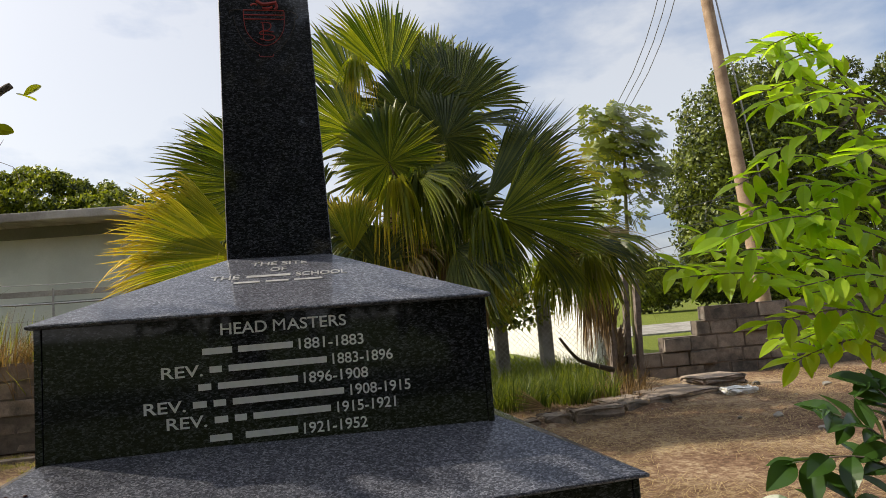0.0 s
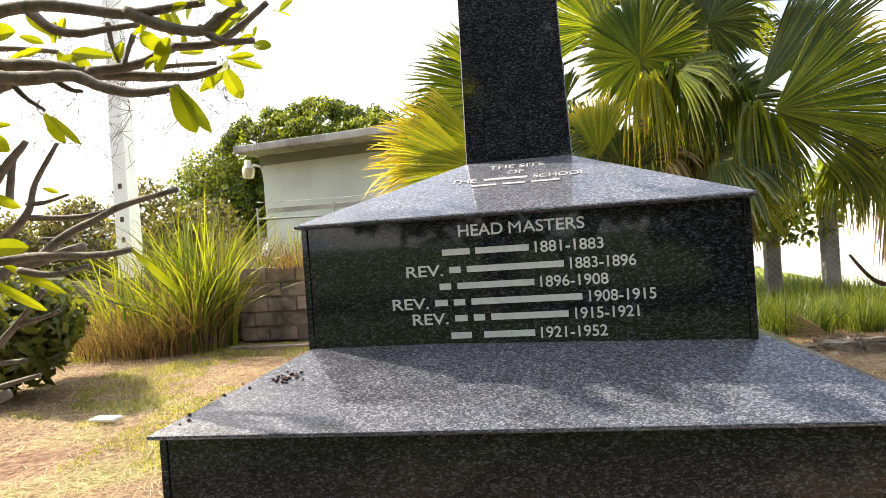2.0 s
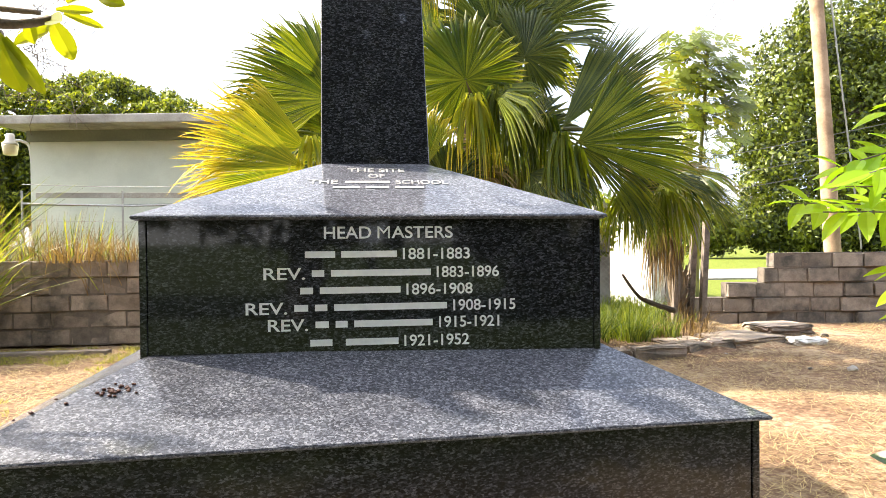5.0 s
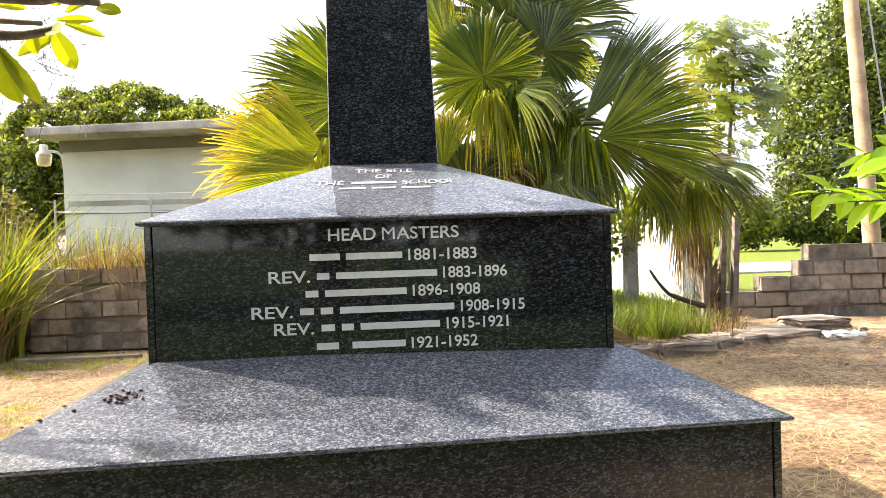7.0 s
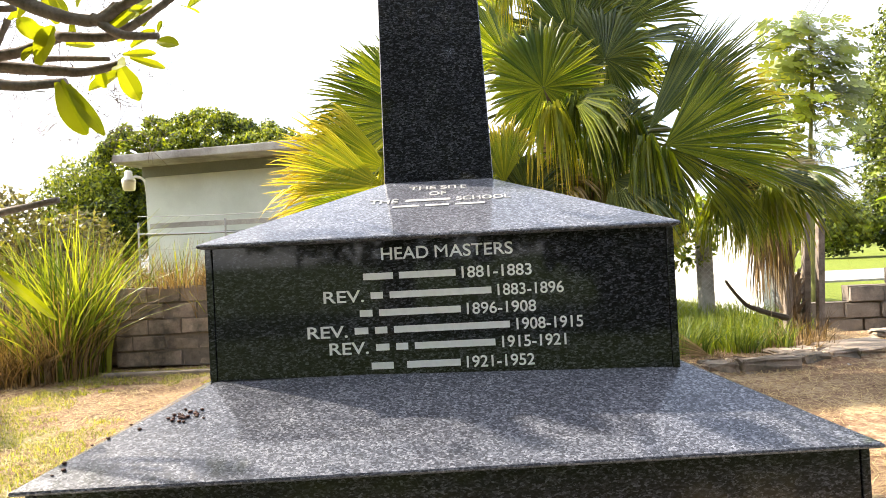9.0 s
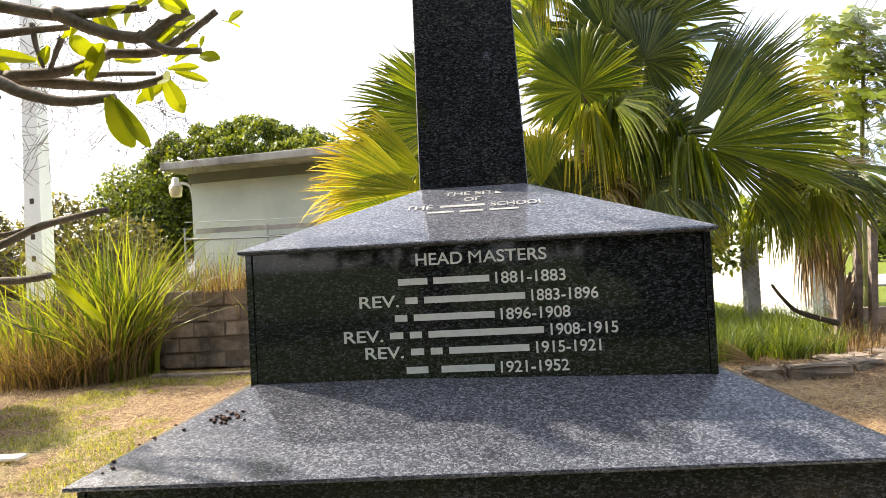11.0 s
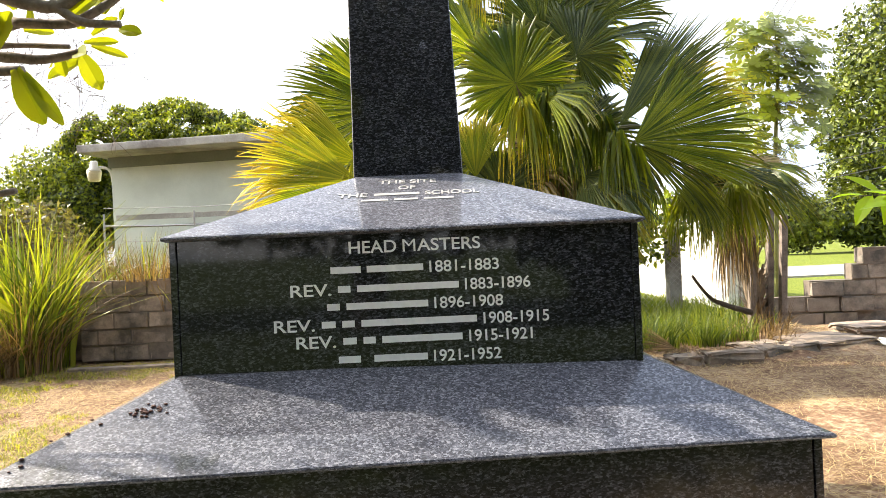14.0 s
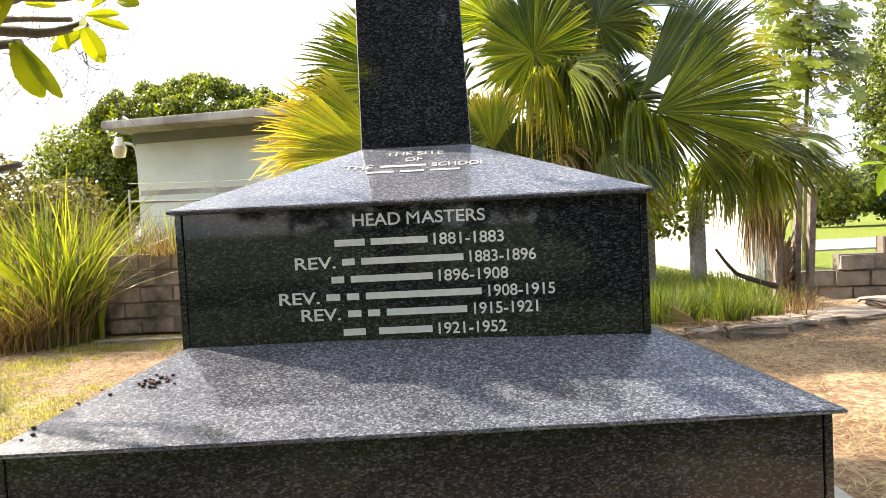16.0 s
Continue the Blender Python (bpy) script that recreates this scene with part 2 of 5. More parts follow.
BUSH_GREEN = leaf_material("bush_leaf", (0.03, 0.04, 0.012), (0.13, 0.15, 0.035), 0.4, 0.45, 0.6)
BRIGHT_LEAF = leaf_material("light_green_leaf", (0.16, 0.29, 0.015), (0.38, 0.56, 0.035), 0.64, 0.35, 3.0)
DEEP_LEAF = leaf_material("glossy_deep_green_leaf", (0.02, 0.055, 0.010), (0.055, 0.12, 0.02), 0.3, 0.25, 3.0)
FRANGIPANI = leaf_material("yellow_green_leaf", (0.10, 0.14, 0.008), (0.29, 0.32, 0.015), 0.62, 0.35, 4.0)
PAPAYA = leaf_material("papaya_leaf", (0.045, 0.075, 0.010), (0.25, 0.31, 0.022), 0.3, 0.4, 2.0)
GRASS = leaf_material("green_grass", (0.035, 0.065, 0.009), (0.17, 0.21, 0.03), 0.45, 0.5, 2.0)
TALL_GRASS = leaf_material("tall_grass", (0.025, 0.05, 0.006), (0.25, 0.29, 0.03), 0.42, 0.45, 2.0)
LAWN = leaf_material("yellow_green_lawn", (0.11, 0.14, 0.018), (0.36, 0.36, 0.07), 0.4, 0.5, 2.0)
STRAW = leaf_material("dry_straw", (0.20, 0.14, 0.08), (0.52, 0.42, 0.25), 0.25, 0.7, 2.0)


# ---- building helpers ----
def thing(name, at=(0, 0, 0), label="", category="", group="", kind=""):
    e = new(name)
    e.location = at
    e.empty_display_size = 0.1
    return tagged(e, label, category, group, kind)


def mesh_of(name, bm, mat):
    me = bpy.data.meshes.new(name)
    bm.to_mesh(me)
    bm.free()
    me.materials.append(mat)
    return me


def part(name, bm, mat, parent=None, label="", smooth=False):
    """One bmesh as one mesh object; its points are in world places, less the thing's own place."""
    me = mesh_of(name, bm, mat)
    if smooth:
        for f in me.polygons:
            f.use_smooth = True
    ob = new(name, me)
    if parent:
        ob.parent = parent
        base = parent
        off = Vector(base.location)
        while base.parent:
            base = base.parent
            off += Vector(base.location)
        ob.location = -off
    return tagged(ob, label) if label else ob


def box(bm, lo, hi, bevel=0.0):
    lo, hi = Vector(lo), Vector(hi)
    r = bmesh.ops.create_cube(bm, size=1, matrix=Matrix.LocRotScale((lo + hi) / 2, None, hi - lo))
    if bevel:
        es = list({e for v in r["verts"] for e in v.link_edges})
        bmesh.ops.bevel(bm, geom=es, offset=bevel, segments=2, affect="EDGES", profile=0.6)
    return bm


def boxed(lo, hi, bevel=0.0):
    return box(bmesh.new(), lo, hi, bevel)


def loft(bm, rings, cap=True):
    """Joins rings of equally many points into a skin."""
    vs = [[bm.verts.new(p) for p in ring] for ring in rings]
    k = len(vs[0])
    for a, b in zip(vs, vs[1:]):
        for i in range(k):
            bm.faces.new((a[i], a[(i + 1) % k], b[(i + 1) % k], b[i]))
    if cap:
        bm.faces.new(vs[0][::-1])
        bm.faces.new(vs[-1])
    bmesh.ops.recalc_face_normals(bm, faces=bm.faces)
    return bm


def smooth_line(points, steps=5):
    pts = [Vector(p) for p in points]
    if len(pts) < 3:
        return [pts[0].lerp(pts[-1], i / steps) for i in range(steps + 1)]
    out = []
    for i in range(len(pts) - 1):
        a, b, c, d = pts[max(i - 1, 0)], pts[i], pts[i + 1], pts[min(i + 2, len(pts) - 1)]
        for k in range(steps):
            t = k / steps
            out.append(0.5 * (2 * b + (c - a) * t + (2 * a - 5 * b + 4 * c - d) * t * t + (3 * b - a - 3 * c + d) * t ** 3))
    return out + [pts[-1]]


def tube(bm, points, r0, r1, sides=7, rough=0.0, steps=5):
    line = smooth_line(points, steps)
    rings = []
    for i, p in enumerate(line):
        d = (line[min(i + 1, len(line) - 1)] - line[max(i - 1, 0)]).normalized()
        a = d.orthogonal().normalized() if i == 0 else (prev - d * prev.dot(d)).normalized()
        prev = a
        b = d.cross(a)
        r = r0 + (r1 - r0) * i / (len(line) - 1)
        rings.append([p + (a * math.cos(s * math.tau / sides) + b * math.sin(s * math.tau / sides)) * r * (1 + rough * random.uniform(-1, 1)) for s in range(sides)])
    return loft(bm, rings)


def raw(name, verts, faces, mat, parent=None, label="", kind="", uv=None):
    me = bpy.data.meshes.new(name)
    me.from_pydata([tuple(v) for v in verts], [], faces)
    me.materials.append(mat)
    if uv is not None:
        lay = me.uv_layers.new(name="UVMap")
        for lp in me.loops:
            lay.data[lp.index].uv = uv[lp.vertex_index]
    ob = new(name, me)
    if parent:
        ob.parent = parent
        ob.location = -Vector(parent.location)
    return tagged(ob, label, kind=kind)


def world_off(ob):
    off = Vector()
    while ob:
        off += Vector(ob.location)
        ob = ob.parent
    return off


def lettering(name, text, centre, height, mat, parent, turn, left=None, right=None, depth=0.001, bold=0.012):
    """Words as a mesh, fitted between left and right along the line."""
    cu = bpy.data.curves.new(name, "FONT")
    cu.body, cu.align_x, cu.align_y, cu.size, cu.extrude, cu.offset = text, "CENTER", "CENTER", 1.0, depth * 0.7 / height, bold
    tmp = bpy.data.objects.new(name, cu)
    scene.collection.objects.link(tmp)
    bpy.context.view_layer.update()
    me = bpy.data.meshes.new_from_object(tmp.evaluated_get(bpy.context.evaluated_depsgraph_get()))
    bpy.data.objects.remove(tmp)
    xs = [v.co.x for v in me.vertices]
    ys = [v.co.y for v in me.vertices]
    w, h = max(xs) - min(xs), max(ys) - min(ys)
    cx, cy = (max(xs) + min(xs)) / 2, (max(ys) + min(ys)) / 2
    sx = (right - left) / w if left is not None else height / h
    for v in me.vertices:
        v.co.x, v.co.y, v.co.z = (v.co.x - cx) * sx, (v.co.y - cy) * height / h, v.co.z * height / 0.7
    mid = Vector(centre)
    if left is not None:
        mid.x = (left + right) / 2
    base = Matrix.Translation(mid - world_off(parent)) @ turn
    # each character is a part of its own
    group = list(range(len(me.vertices)))

    def root(i):
        while group[i] != i:
            group[i] = group[group[i]]
            i = group[i]
        return i

    for e in me.edges:
        group[root(e.vertices[0])] = root(e.vertices[1])
    chars = {}
    for f in me.polygons:
        chars.setdefault(root(f.vertices[0]), []).append(tuple(f.vertices))
    for faces in chars.values():
        used = sorted({i for f in faces for i in f})
        at = {i: k for k, i in enumerate(used)}
        cm = bpy.data.meshes.new(name)
        cm.from_pydata([tuple(me.vertices[i].co) for i in used], [], [tuple(at[i] for i in f) for f in faces])
        cm.materials.append(mat)
        ob = new(name, cm)
        ob.parent, ob.matrix_basis = parent, base
    bpy.data.meshes.remove(me)


# ---- ground and walls ----
def height_at(x, y):
    """Rise of the ground: nearly flat, a little uneven."""
    flat = 0.03 * (noise.noise((x * 0.7, y * 0.7, 0.0))) - 0.01 if abs(x) < 40 and abs(y) < 40 else 0.0
    # the bed behind the kerb stands a little higher
    if 1.7 < x < 4.4 and 3.70 + 0.22 * (x - 2.15) < y < 7.0:
        flat += 0.07
    return flat


def ground_sheet():
    ax = [-600, -250, -120, -60, -35, -22] + [i * 0.25 for i in range(-64, 65)] + [22, 35, 60, 120, 250, 600]
    ay = [-600, -250, -100, -40, -20, -10] + [i * 0.25 for i in range(-24, 82)] + [26, 35, 60, 120, 250, 600]
    verts = [(x, y, height_at(x, y) - 0.01) for y in ay for x in ax]
    k = len(ax)
    faces = [(j * k + i, j * k + i + 1, (j + 1) * k + i + 1, (j + 1) * k + i) for j in range(len(ay) - 1) for i in range(k - 1)]
    return verts, faces


def ground_material():
    m, n, l, p, co = nodes_of("dry_earth_with_straw", 0.95)
    p.inputs["Specular IOR Level"].default_value = 0.08
    vec = co.outputs["Object"]
    a, b, c = noise_of(n, l, vec, 1.3, 6.0, 0.65), noise_of(n, l, vec, 22.0, 5.0, 0.7), noise_of(n, l, vec, 0.35, 3.0)
    r = ramp_of(n, [(0.38, (0.10, 0.060, 0.040)), (0.5, (0.23, 0.145, 0.092)), (0.62, (0.48, 0.375, 0.245))])
    l.new(mixed(n, l, 0.55, a.outputs["Fac"], b.outputs["Fac"]), r.inputs["Fac"])
    gr = ramp_of(n, [(0.35, (0.075, 0.105, 0.018)), (0.65, (0.21, 0.24, 0.045))])
    l.new(b.outputs["Fac"], gr.inputs["Fac"])
    s = n.new("ShaderNodeSeparateXYZ")
    l.new(vec, s.inputs["Vector"])
    # lawn beyond the yard's walls
    far = n.new("ShaderNodeMapRange")
    far.inputs["From Min"].default_value, far.inputs["From Max"].default_value = 6.4, 7.4
    l.new(s.outputs["Y"], far.inputs["Value"])
    # rough grass on the near side of the yard
    near = n.new("ShaderNodeMapRange")
    near.inputs["From Min"].default_value, near.inputs["From Max"].default_value = -1.1, -2.0
    l.new(s.outputs["Y"], near.inputs["Value"])
    ng = ramp_of(n, [(0.35, (0.025, 0.04, 0.012)), (0.65, (0.07, 0.09, 0.03))])
    l.new(b.outputs["Fac"], ng.inputs["Fac"])
    # thin green patches in the yard
    pr = ramp_of(n, [(0.52, (0, 0, 0)), (0.62, (0.7, 0.7, 0.7))])
    l.new(mixed(n, l, 0.5, a.outputs["Fac"], c.outputs["Fac"]), pr.inputs["Fac"])
    left = n.new("ShaderNodeMapRange")
    left.inputs["From Min"].default_value, left.inputs["From Max"].default_value = -0.5, -2.5
    l.new(s.outputs["X"], left.inputs["Value"])
    patch = mixed(n, l, 1.0, pr.outputs["Color"], left.outputs["Result"], "MULTIPLY")
    o = mixed(n, l, patch, r.outputs["Color"], gr.outputs["Color"])
    o = mixed(n, l, near.outputs["Result"], o, ng.outputs["Color"])
    l.new(mixed(n, l, far.outputs["Result"], o, gr.outputs["Color"]), p.inputs["Base Color"])
    bump_of(n, l, p, b.outputs["Fac"], 0.9, 0.03)
    return m


gv, gf = ground_sheet()
raw("ground", gv, gf, ground_material(), None, "dry earth strewn with straw, grass further off", "structure")["category"] = "ground"

road = part("road", boxed((3.0, 14.6, -0.05), (60.0, 19.6, 0.025)), CONCRETE)
tagged(road, "pale strip of road beyond the lawn", "road", kind="structure")

pad = part("concrete_base", boxed((-1.5, -0.80, -0.05), (1.5, 2.2, 0.10), 0.012), PAD_CONCRETE)
tagged(pad, "low weathered concrete base slab under the monument", "base slab", kind="structure")


def block_mesh(w, h, d, mat, seed):
    rnd = random.Random(seed)
    bm = boxed((-w / 2, -d / 2, -h / 2), (w / 2, d / 2, h / 2), 0.006)
    for v in bm.verts:
        v.co += Vector([rnd.uniform(-1, 1) * 0.007 for _ in range(3)])
    return mesh_of("block", bm, mat)


def block_wall(name, x0, x1, y0, slope, courses, h, mat, label, first=None, step=0.40, ruin=0.0):
    """A wall of concrete blocks; first[c] is where course c begins."""
    wall = thing(name, (x0, y0, 0), label, "wall", kind="structure")
    ang = math.atan(slope)
    yof = lambda x: y0 + slope * (x - x0)
    shapes = [block_mesh(step - 0.022, h - 0.022, 0.19, mat, s) for s in range(6)]
    half = block_mesh(step / 2 - 0.022, h - 0.022, 0.19, mat, 9)
    rnd = random.Random(len(name))
    core = bmesh.new()
    for c in range(courses):
        a = first[c] if first else x0
        z = h * (c + 0.5)
        ln = (x1 - a) / math.cos(ang)
        bmesh.ops.create_cube(core, size=1, matrix=Matrix.Translation(((a + x1) / 2, yof((a + x1) / 2), z)) @ Matrix.Rotation(ang, 4, "Z") @ Matrix.Diagonal((ln - 0.02, 0.166, h + 0.001, 1)))
        x = a + (0.1 if c % 2 else 0.0)
        if c % 2:
            o = new("block", half)
            o.parent, o.location, o.rotation_euler.z = wall, (a + 0.1 - x0, yof(a + 0.1) - y0, z), ang
            x = a + 0.2
        else:
            x = a
        while x + step * 0.6 < x1:
            m = x + step / 2
            o = new("block", rnd.choice(shapes))
            o.parent = wall
            o.location = (m - x0, yof(m) - y0 + rnd.uniform(-0.012, 0.012), z)
            o.rotation_euler = (rnd.uniform(-0.01, 0.01), 0, ang + rnd.uniform(-0.015, 0.015))
            if ruin and rnd.random() < ruin:
                o.location.y -= rnd.uniform(0.02, 0.05)
                o.rotation_euler.z += rnd.uniform(-0.06, 0.06)
            x += step
    part("mortar", core, MORTAR, wall)
    return wall


block_wall("wall_north_west", -4.12, -0.6, 5.70, 0.0, 5, 0.19, BLOCK, "low weathered brown concrete block boundary wall")
block_wall("wall_west", -12.0, -4.13, 5.88, 0.0, 5, 0.185, BLOCK, "dark stained concrete block wall behind tall grass")
block_wall("wall_north_east", 4.2, 14.0, 6.22, -0.11, 5, 0.20, BLOCK_GREY, "stepped, partly ruined grey concrete block wall", [4.2, 4.2, 4.85, 5.36, 5.5], ruin=0.3).location.z = -0.07


# ---- monument ----
def frustum(lo, hi, z0, z1):
    """Sloped top between two rectangles (x0, y0, x1, y1)."""
    ring = lambda r, z: [(r[0], r[1], z), (r[2], r[1], z), (r[2], r[3], z), (r[0], r[3], z)]
    return loft(bmesh.new(), [ring(lo, z0), ring(hi, z1)])


def sloped_cap(x, front, back, z0, edge, xi, fi, bi, z1):
    """A slab with a rounded thin edge whose top slopes up to an inner rectangle."""
    r = edge / 2
    rings = []
    for inset, z in ((0.012, z0), (0.002, z0 + 0.004), (0.0, z0 + r), (0.002, z0 + edge - 0.004), (0.009, z0 + edge)):
        a = (-x + inset, front + inset, x - inset, back - inset)
        rings.append([(a[0], a[1], z), (a[2], a[1], z), (a[2], a[3], z), (a[0], a[3], z)])
    rings.append([(-xi, fi, z1), (xi, fi, z1), (xi, bi, z1), (-xi, bi, z1)])
    return loft(bmesh.new(), rings)


ASKEW = Matrix.Translation((0.022, -0.345, 0)) @ Matrix.Rotation(radians(2.5), 4, "Z") @ Matrix.Translation((0, 0.345, 0))
mon = thing("monument", (0, 0.7, 0.10), "black speckled polished granite obelisk monument on a stepped base", "monument")
# lower tier: panels, then the sloping top
part("front_panel", boxed((-1.012, -0.327, 0.10), (1.012, -0.302, 0.622), 0.002), GRANITE, mon)
part("back_panel", boxed((-1.012, 1.702, 0.10), (1.012, 1.727, 0.622), 0.002), GRANITE, mon)
for sx in (-1, 1):
    part("side_panel", boxed((min(sx * 1.015, sx * 1.037), -0.330, 0.10), (max(sx * 1.015, sx * 1.037), 1.730, 0.622), 0.003), GRANITE, mon)
part("tier_top", sloped_cap(1.058, -0.357, 1.757, 0.620, 0.018, 0.690, 0.01, 1.39, 0.803), GRANITE_DUSTY_SUNLIT, mon, "dusty sloping granite step top, coloured lighter as sunlit")
for ob in mon.children:
    ob.data.transform(ASKEW)
# plinth
plinth = part("plinth_front", boxed((-0.677, 0.0, 0.772), (0.677, 0.022, 1.203), 0.001), GRANITE, mon)
part("plinth_back", boxed((-0.677, 1.378, 0.772), (0.677, 1.40, 1.203), 0.001), GRANITE, mon)
for sx in (-1, 1):
    part("plinth_side", boxed((min(sx * 0.679, sx * 0.70), -0.003, 0.772), (max(sx * 0.679, sx * 0.70), 1.403, 1.203), 0.003), GRANITE, mon)
cap = part("plinth_cap", sloped_cap(0.718, -0.020, 1.420, 1.200, 0.018, 0.196, 0.505, 0.895, 1.432), GRANITE_DUSTY_SUNLIT, mon, "dusty sloping granite cap, coloured lighter as sunlit")
# shaft, tapering
shaft = frustum((-0.205, 0.505, 0.209, 0.91), (-0.190, 0.559, 0.134, 0.855), 1.428, 3.55)
bmesh.ops.bevel(shaft, geom=[e for e in shaft.edges], offset=0.003, segments=1, affect="EDGES")
shaft_ob = part("shaft", shaft, GRANITE, mon)
tip = loft(bmesh.new(), [[(-0.141, 0.560, 3.548), (0.141, 0.560, 3.548), (0.141, 0.840, 3.548), (-0.141, 0.840, 3.548)], [(-0.002, 0.700, 3.80), (0.002, 0.700, 3.80), (0.002, 0.704, 3.80), (-0.002, 0.704, 3.80)]])
part("tip", tip, GRANITE, mon)

UPRIGHT = Matrix.Rotation(radians(90), 4, "X")
FACE = -0.0015


def bar(parent, left, right, z, h, y=FACE):
    part("engraved_bar", boxed((left, y - 0.0012, z - h / 2), (right, y + 0.0012, z + h / 2)), ENGRAVED, parent, "plain white engraved bar")


lettering("letter", "HEAD", (0, FACE, 1.161), 0.037, ENGRAVED, plinth, UPRIGHT, -0.168, -0.026)
lettering("letter", "M", (0, FACE, 1.161), 0.037, ENGRAVED, plinth, UPRIGHT, -0.007, 0.031, bold=0.0)
lettering("letter", "ASTERS", (0, FACE, 1.161), 0.037, ENGRAVED, plinth, UPRIGHT, 0.036, 0.225)
LINES = [
    (1.095, None, [(-0.225, -0.135), (-0.117, 0.052)], "1881-1883", 0.070, 0.278),
    (1.038, (-0.347, -0.225), [(-0.205, -0.168), (-0.148, 0.156)], "1883-1896", 0.174, 0.370),
    (0.986, None, [(-0.240, -0.202), (-0.182, 0.062)], "1896-1908", 0.080, 0.286),
    (0.934, (-0.400, -0.279), [(-0.258, -0.217), (-0.197, -0.160), (-0.140, 0.205)], "1908-1915", 0.225, 0.422),
    (0.883, (-0.336, -0.218), [(-0.196, -0.156), (-0.136, -0.100), (-0.080, 0.160)], "1915-1921", 0.180, 0.370),
    (0.828, None, [(-0.212, -0.146), (-0.106, 0.054)], "1921-1952", 0.072, 0.274),
]
for z, title, bars, years, a, b in LINES:
    if title:
        lettering("letter", "REV.", (0, FACE, z), 0.036, ENGRAVED, plinth, UPRIGHT, *title)
    for p, q in bars:
        bar(plinth, p, q, z, 0.020)
    lettering("numeral", years, (0, FACE, z), 0.035, ENGRAVED, plinth, UPRIGHT, a, b)

# dedication on the plinth's sloping top
SLOPE = math.atan2(1.432 - 1.218, 0.505 + 0.011)


def on_slope(d):
    return Vector((0.0, -0.011 + 0.516 * d, 1.218 + 0.214 * d + 0.0015))


LEAN = Matrix.Rotation(SLOPE, 4, "X")
lettering("letter", "THE SITE", on_slope(0.83), 0.045, SHEEN_DIMMED_ENGRAVING, cap, LEAN, -0.105, 0.105)
lettering("letter", "OF", on_slope(0.70), 0.045, SHEEN_DIMMED_ENGRAVING, cap, LEAN, -0.030, 0.030)
lettering("letter", "THE", on_slope(0.57), 0.045, SHEEN_DIMMED_ENGRAVING, cap, LEAN, -0.235, -0.135)
lettering("letter", "SCHOOL", on_slope(0.57), 0.045, SHEEN_DIMMED_ENGRAVING, cap, LEAN, 0.065, 0.250)
for a, b, d, h in ((-0.11, 0.045, 0.57, 0.024), (-0.15, -0.06, 0.46, 0.018), (-0.04, 0.04, 0.46, 0.018), (0.06, 0.16, 0.46, 0.018)):
    bm = bmesh.new()
    bmesh.ops.create_cube(bm, size=1, matrix=Matrix.Translation(on_slope(d) + Vector(((a + b) / 2, 0, 0))) @ LEAN @ Matrix.Diagonal((b - a, h, 0.002, 1)))
    part("engraved_bar", bm, SHEEN_DIMMED_ENGRAVING, cap, "plain white engraved bar")


# crest low on the shaft's upper part, plain shapes
def shaft_y(z):
    return 0.505 + 0.054 * (z - 1.428) / 2.122


def stroke(points, r, mat, name):
    bm = bmesh.new()
    tube(bm, [(x, shaft_y(z) - 0.001, z) for x, z in points], r, r, 5, 0, 4)
    part(name, bm, mat, shaft_ob)


stroke([(-0.155, 2.468), (-0.148, 2.482), (-0.108, 2.486)], 0.0013, STICK_WOOD, "crest_outline")
stroke([(0.075, 2.482), (0.105, 2.478), (0.125, 2.458), (0.110, 2.448)], 0.0013, STICK_WOOD, "crest_outline")
stroke([(-0.138, 2.455), (-0.132, 2.42), (-0.108, 2.36), (-0.072, 2.315), (-0.038, 2.293)], 0.0013, STICK_WOOD, "crest_outline")
stroke([(0.110, 2.448), (0.106, 2.41), (0.080, 2.36), (0.048, 2.315), (0.016, 2.293)], 0.0013, STICK_WOOD, "crest_outline")
stroke([(-0.040, 2.290), (-0.036, 2.279), (0.012, 2.279), (0.016, 2.290)], 0.0013, RED_PAINT, "crest_foot")
stroke([(-0.098, 2.484), (-0.097, 2.44), (-0.088, 2.39), (-0.056, 2.345), (-0.015, 2.328), (0.028, 2.345), (0.060, 2.39), (0.068, 2.44), (0.068, 2.484)], 0.0016, RED_PAINT, "crest_shield")
for z in (2.444, 2.463, 2.484):
    stroke([(-0.098, z), (0.068, z)], 0.0026, RED_PAINT, "crest_band")
for pts in ([(-0.022, 2.432), (-0.020, 2.40), (-0.022, 2.355)], [(-0.030, 2.430), (0.004, 2.428), (0.012, 2.412), (-0.002, 2.396), (-0.024, 2.394)], [(0.022, 2.388), (-0.024, 2.392), (-0.034, 2.378), (0.014, 2.374), (0.024, 2.362), (-0.002, 2.350), (-0.036, 2.358)]):
    stroke(pts, 0.0022, RED_PAINT, "crest_figure")
for r, pts in ((0.007, [(-0.042, 2.528), (-0.020, 2.512), (0.015, 2.515), (0.040, 2.522)]), (0.006, [(0.030, 2.488), (0.040, 2.50), (0.034, 2.522)]), (0.005, [(-0.020, 2.494), (0.004, 2.492), (0.022, 2.50)]), (0.004, [(-0.068, 2.505), (-0.055, 2.512), (-0.040, 2.508)])):
    stroke(pts, r, RED_PAINT, "crest_bird")


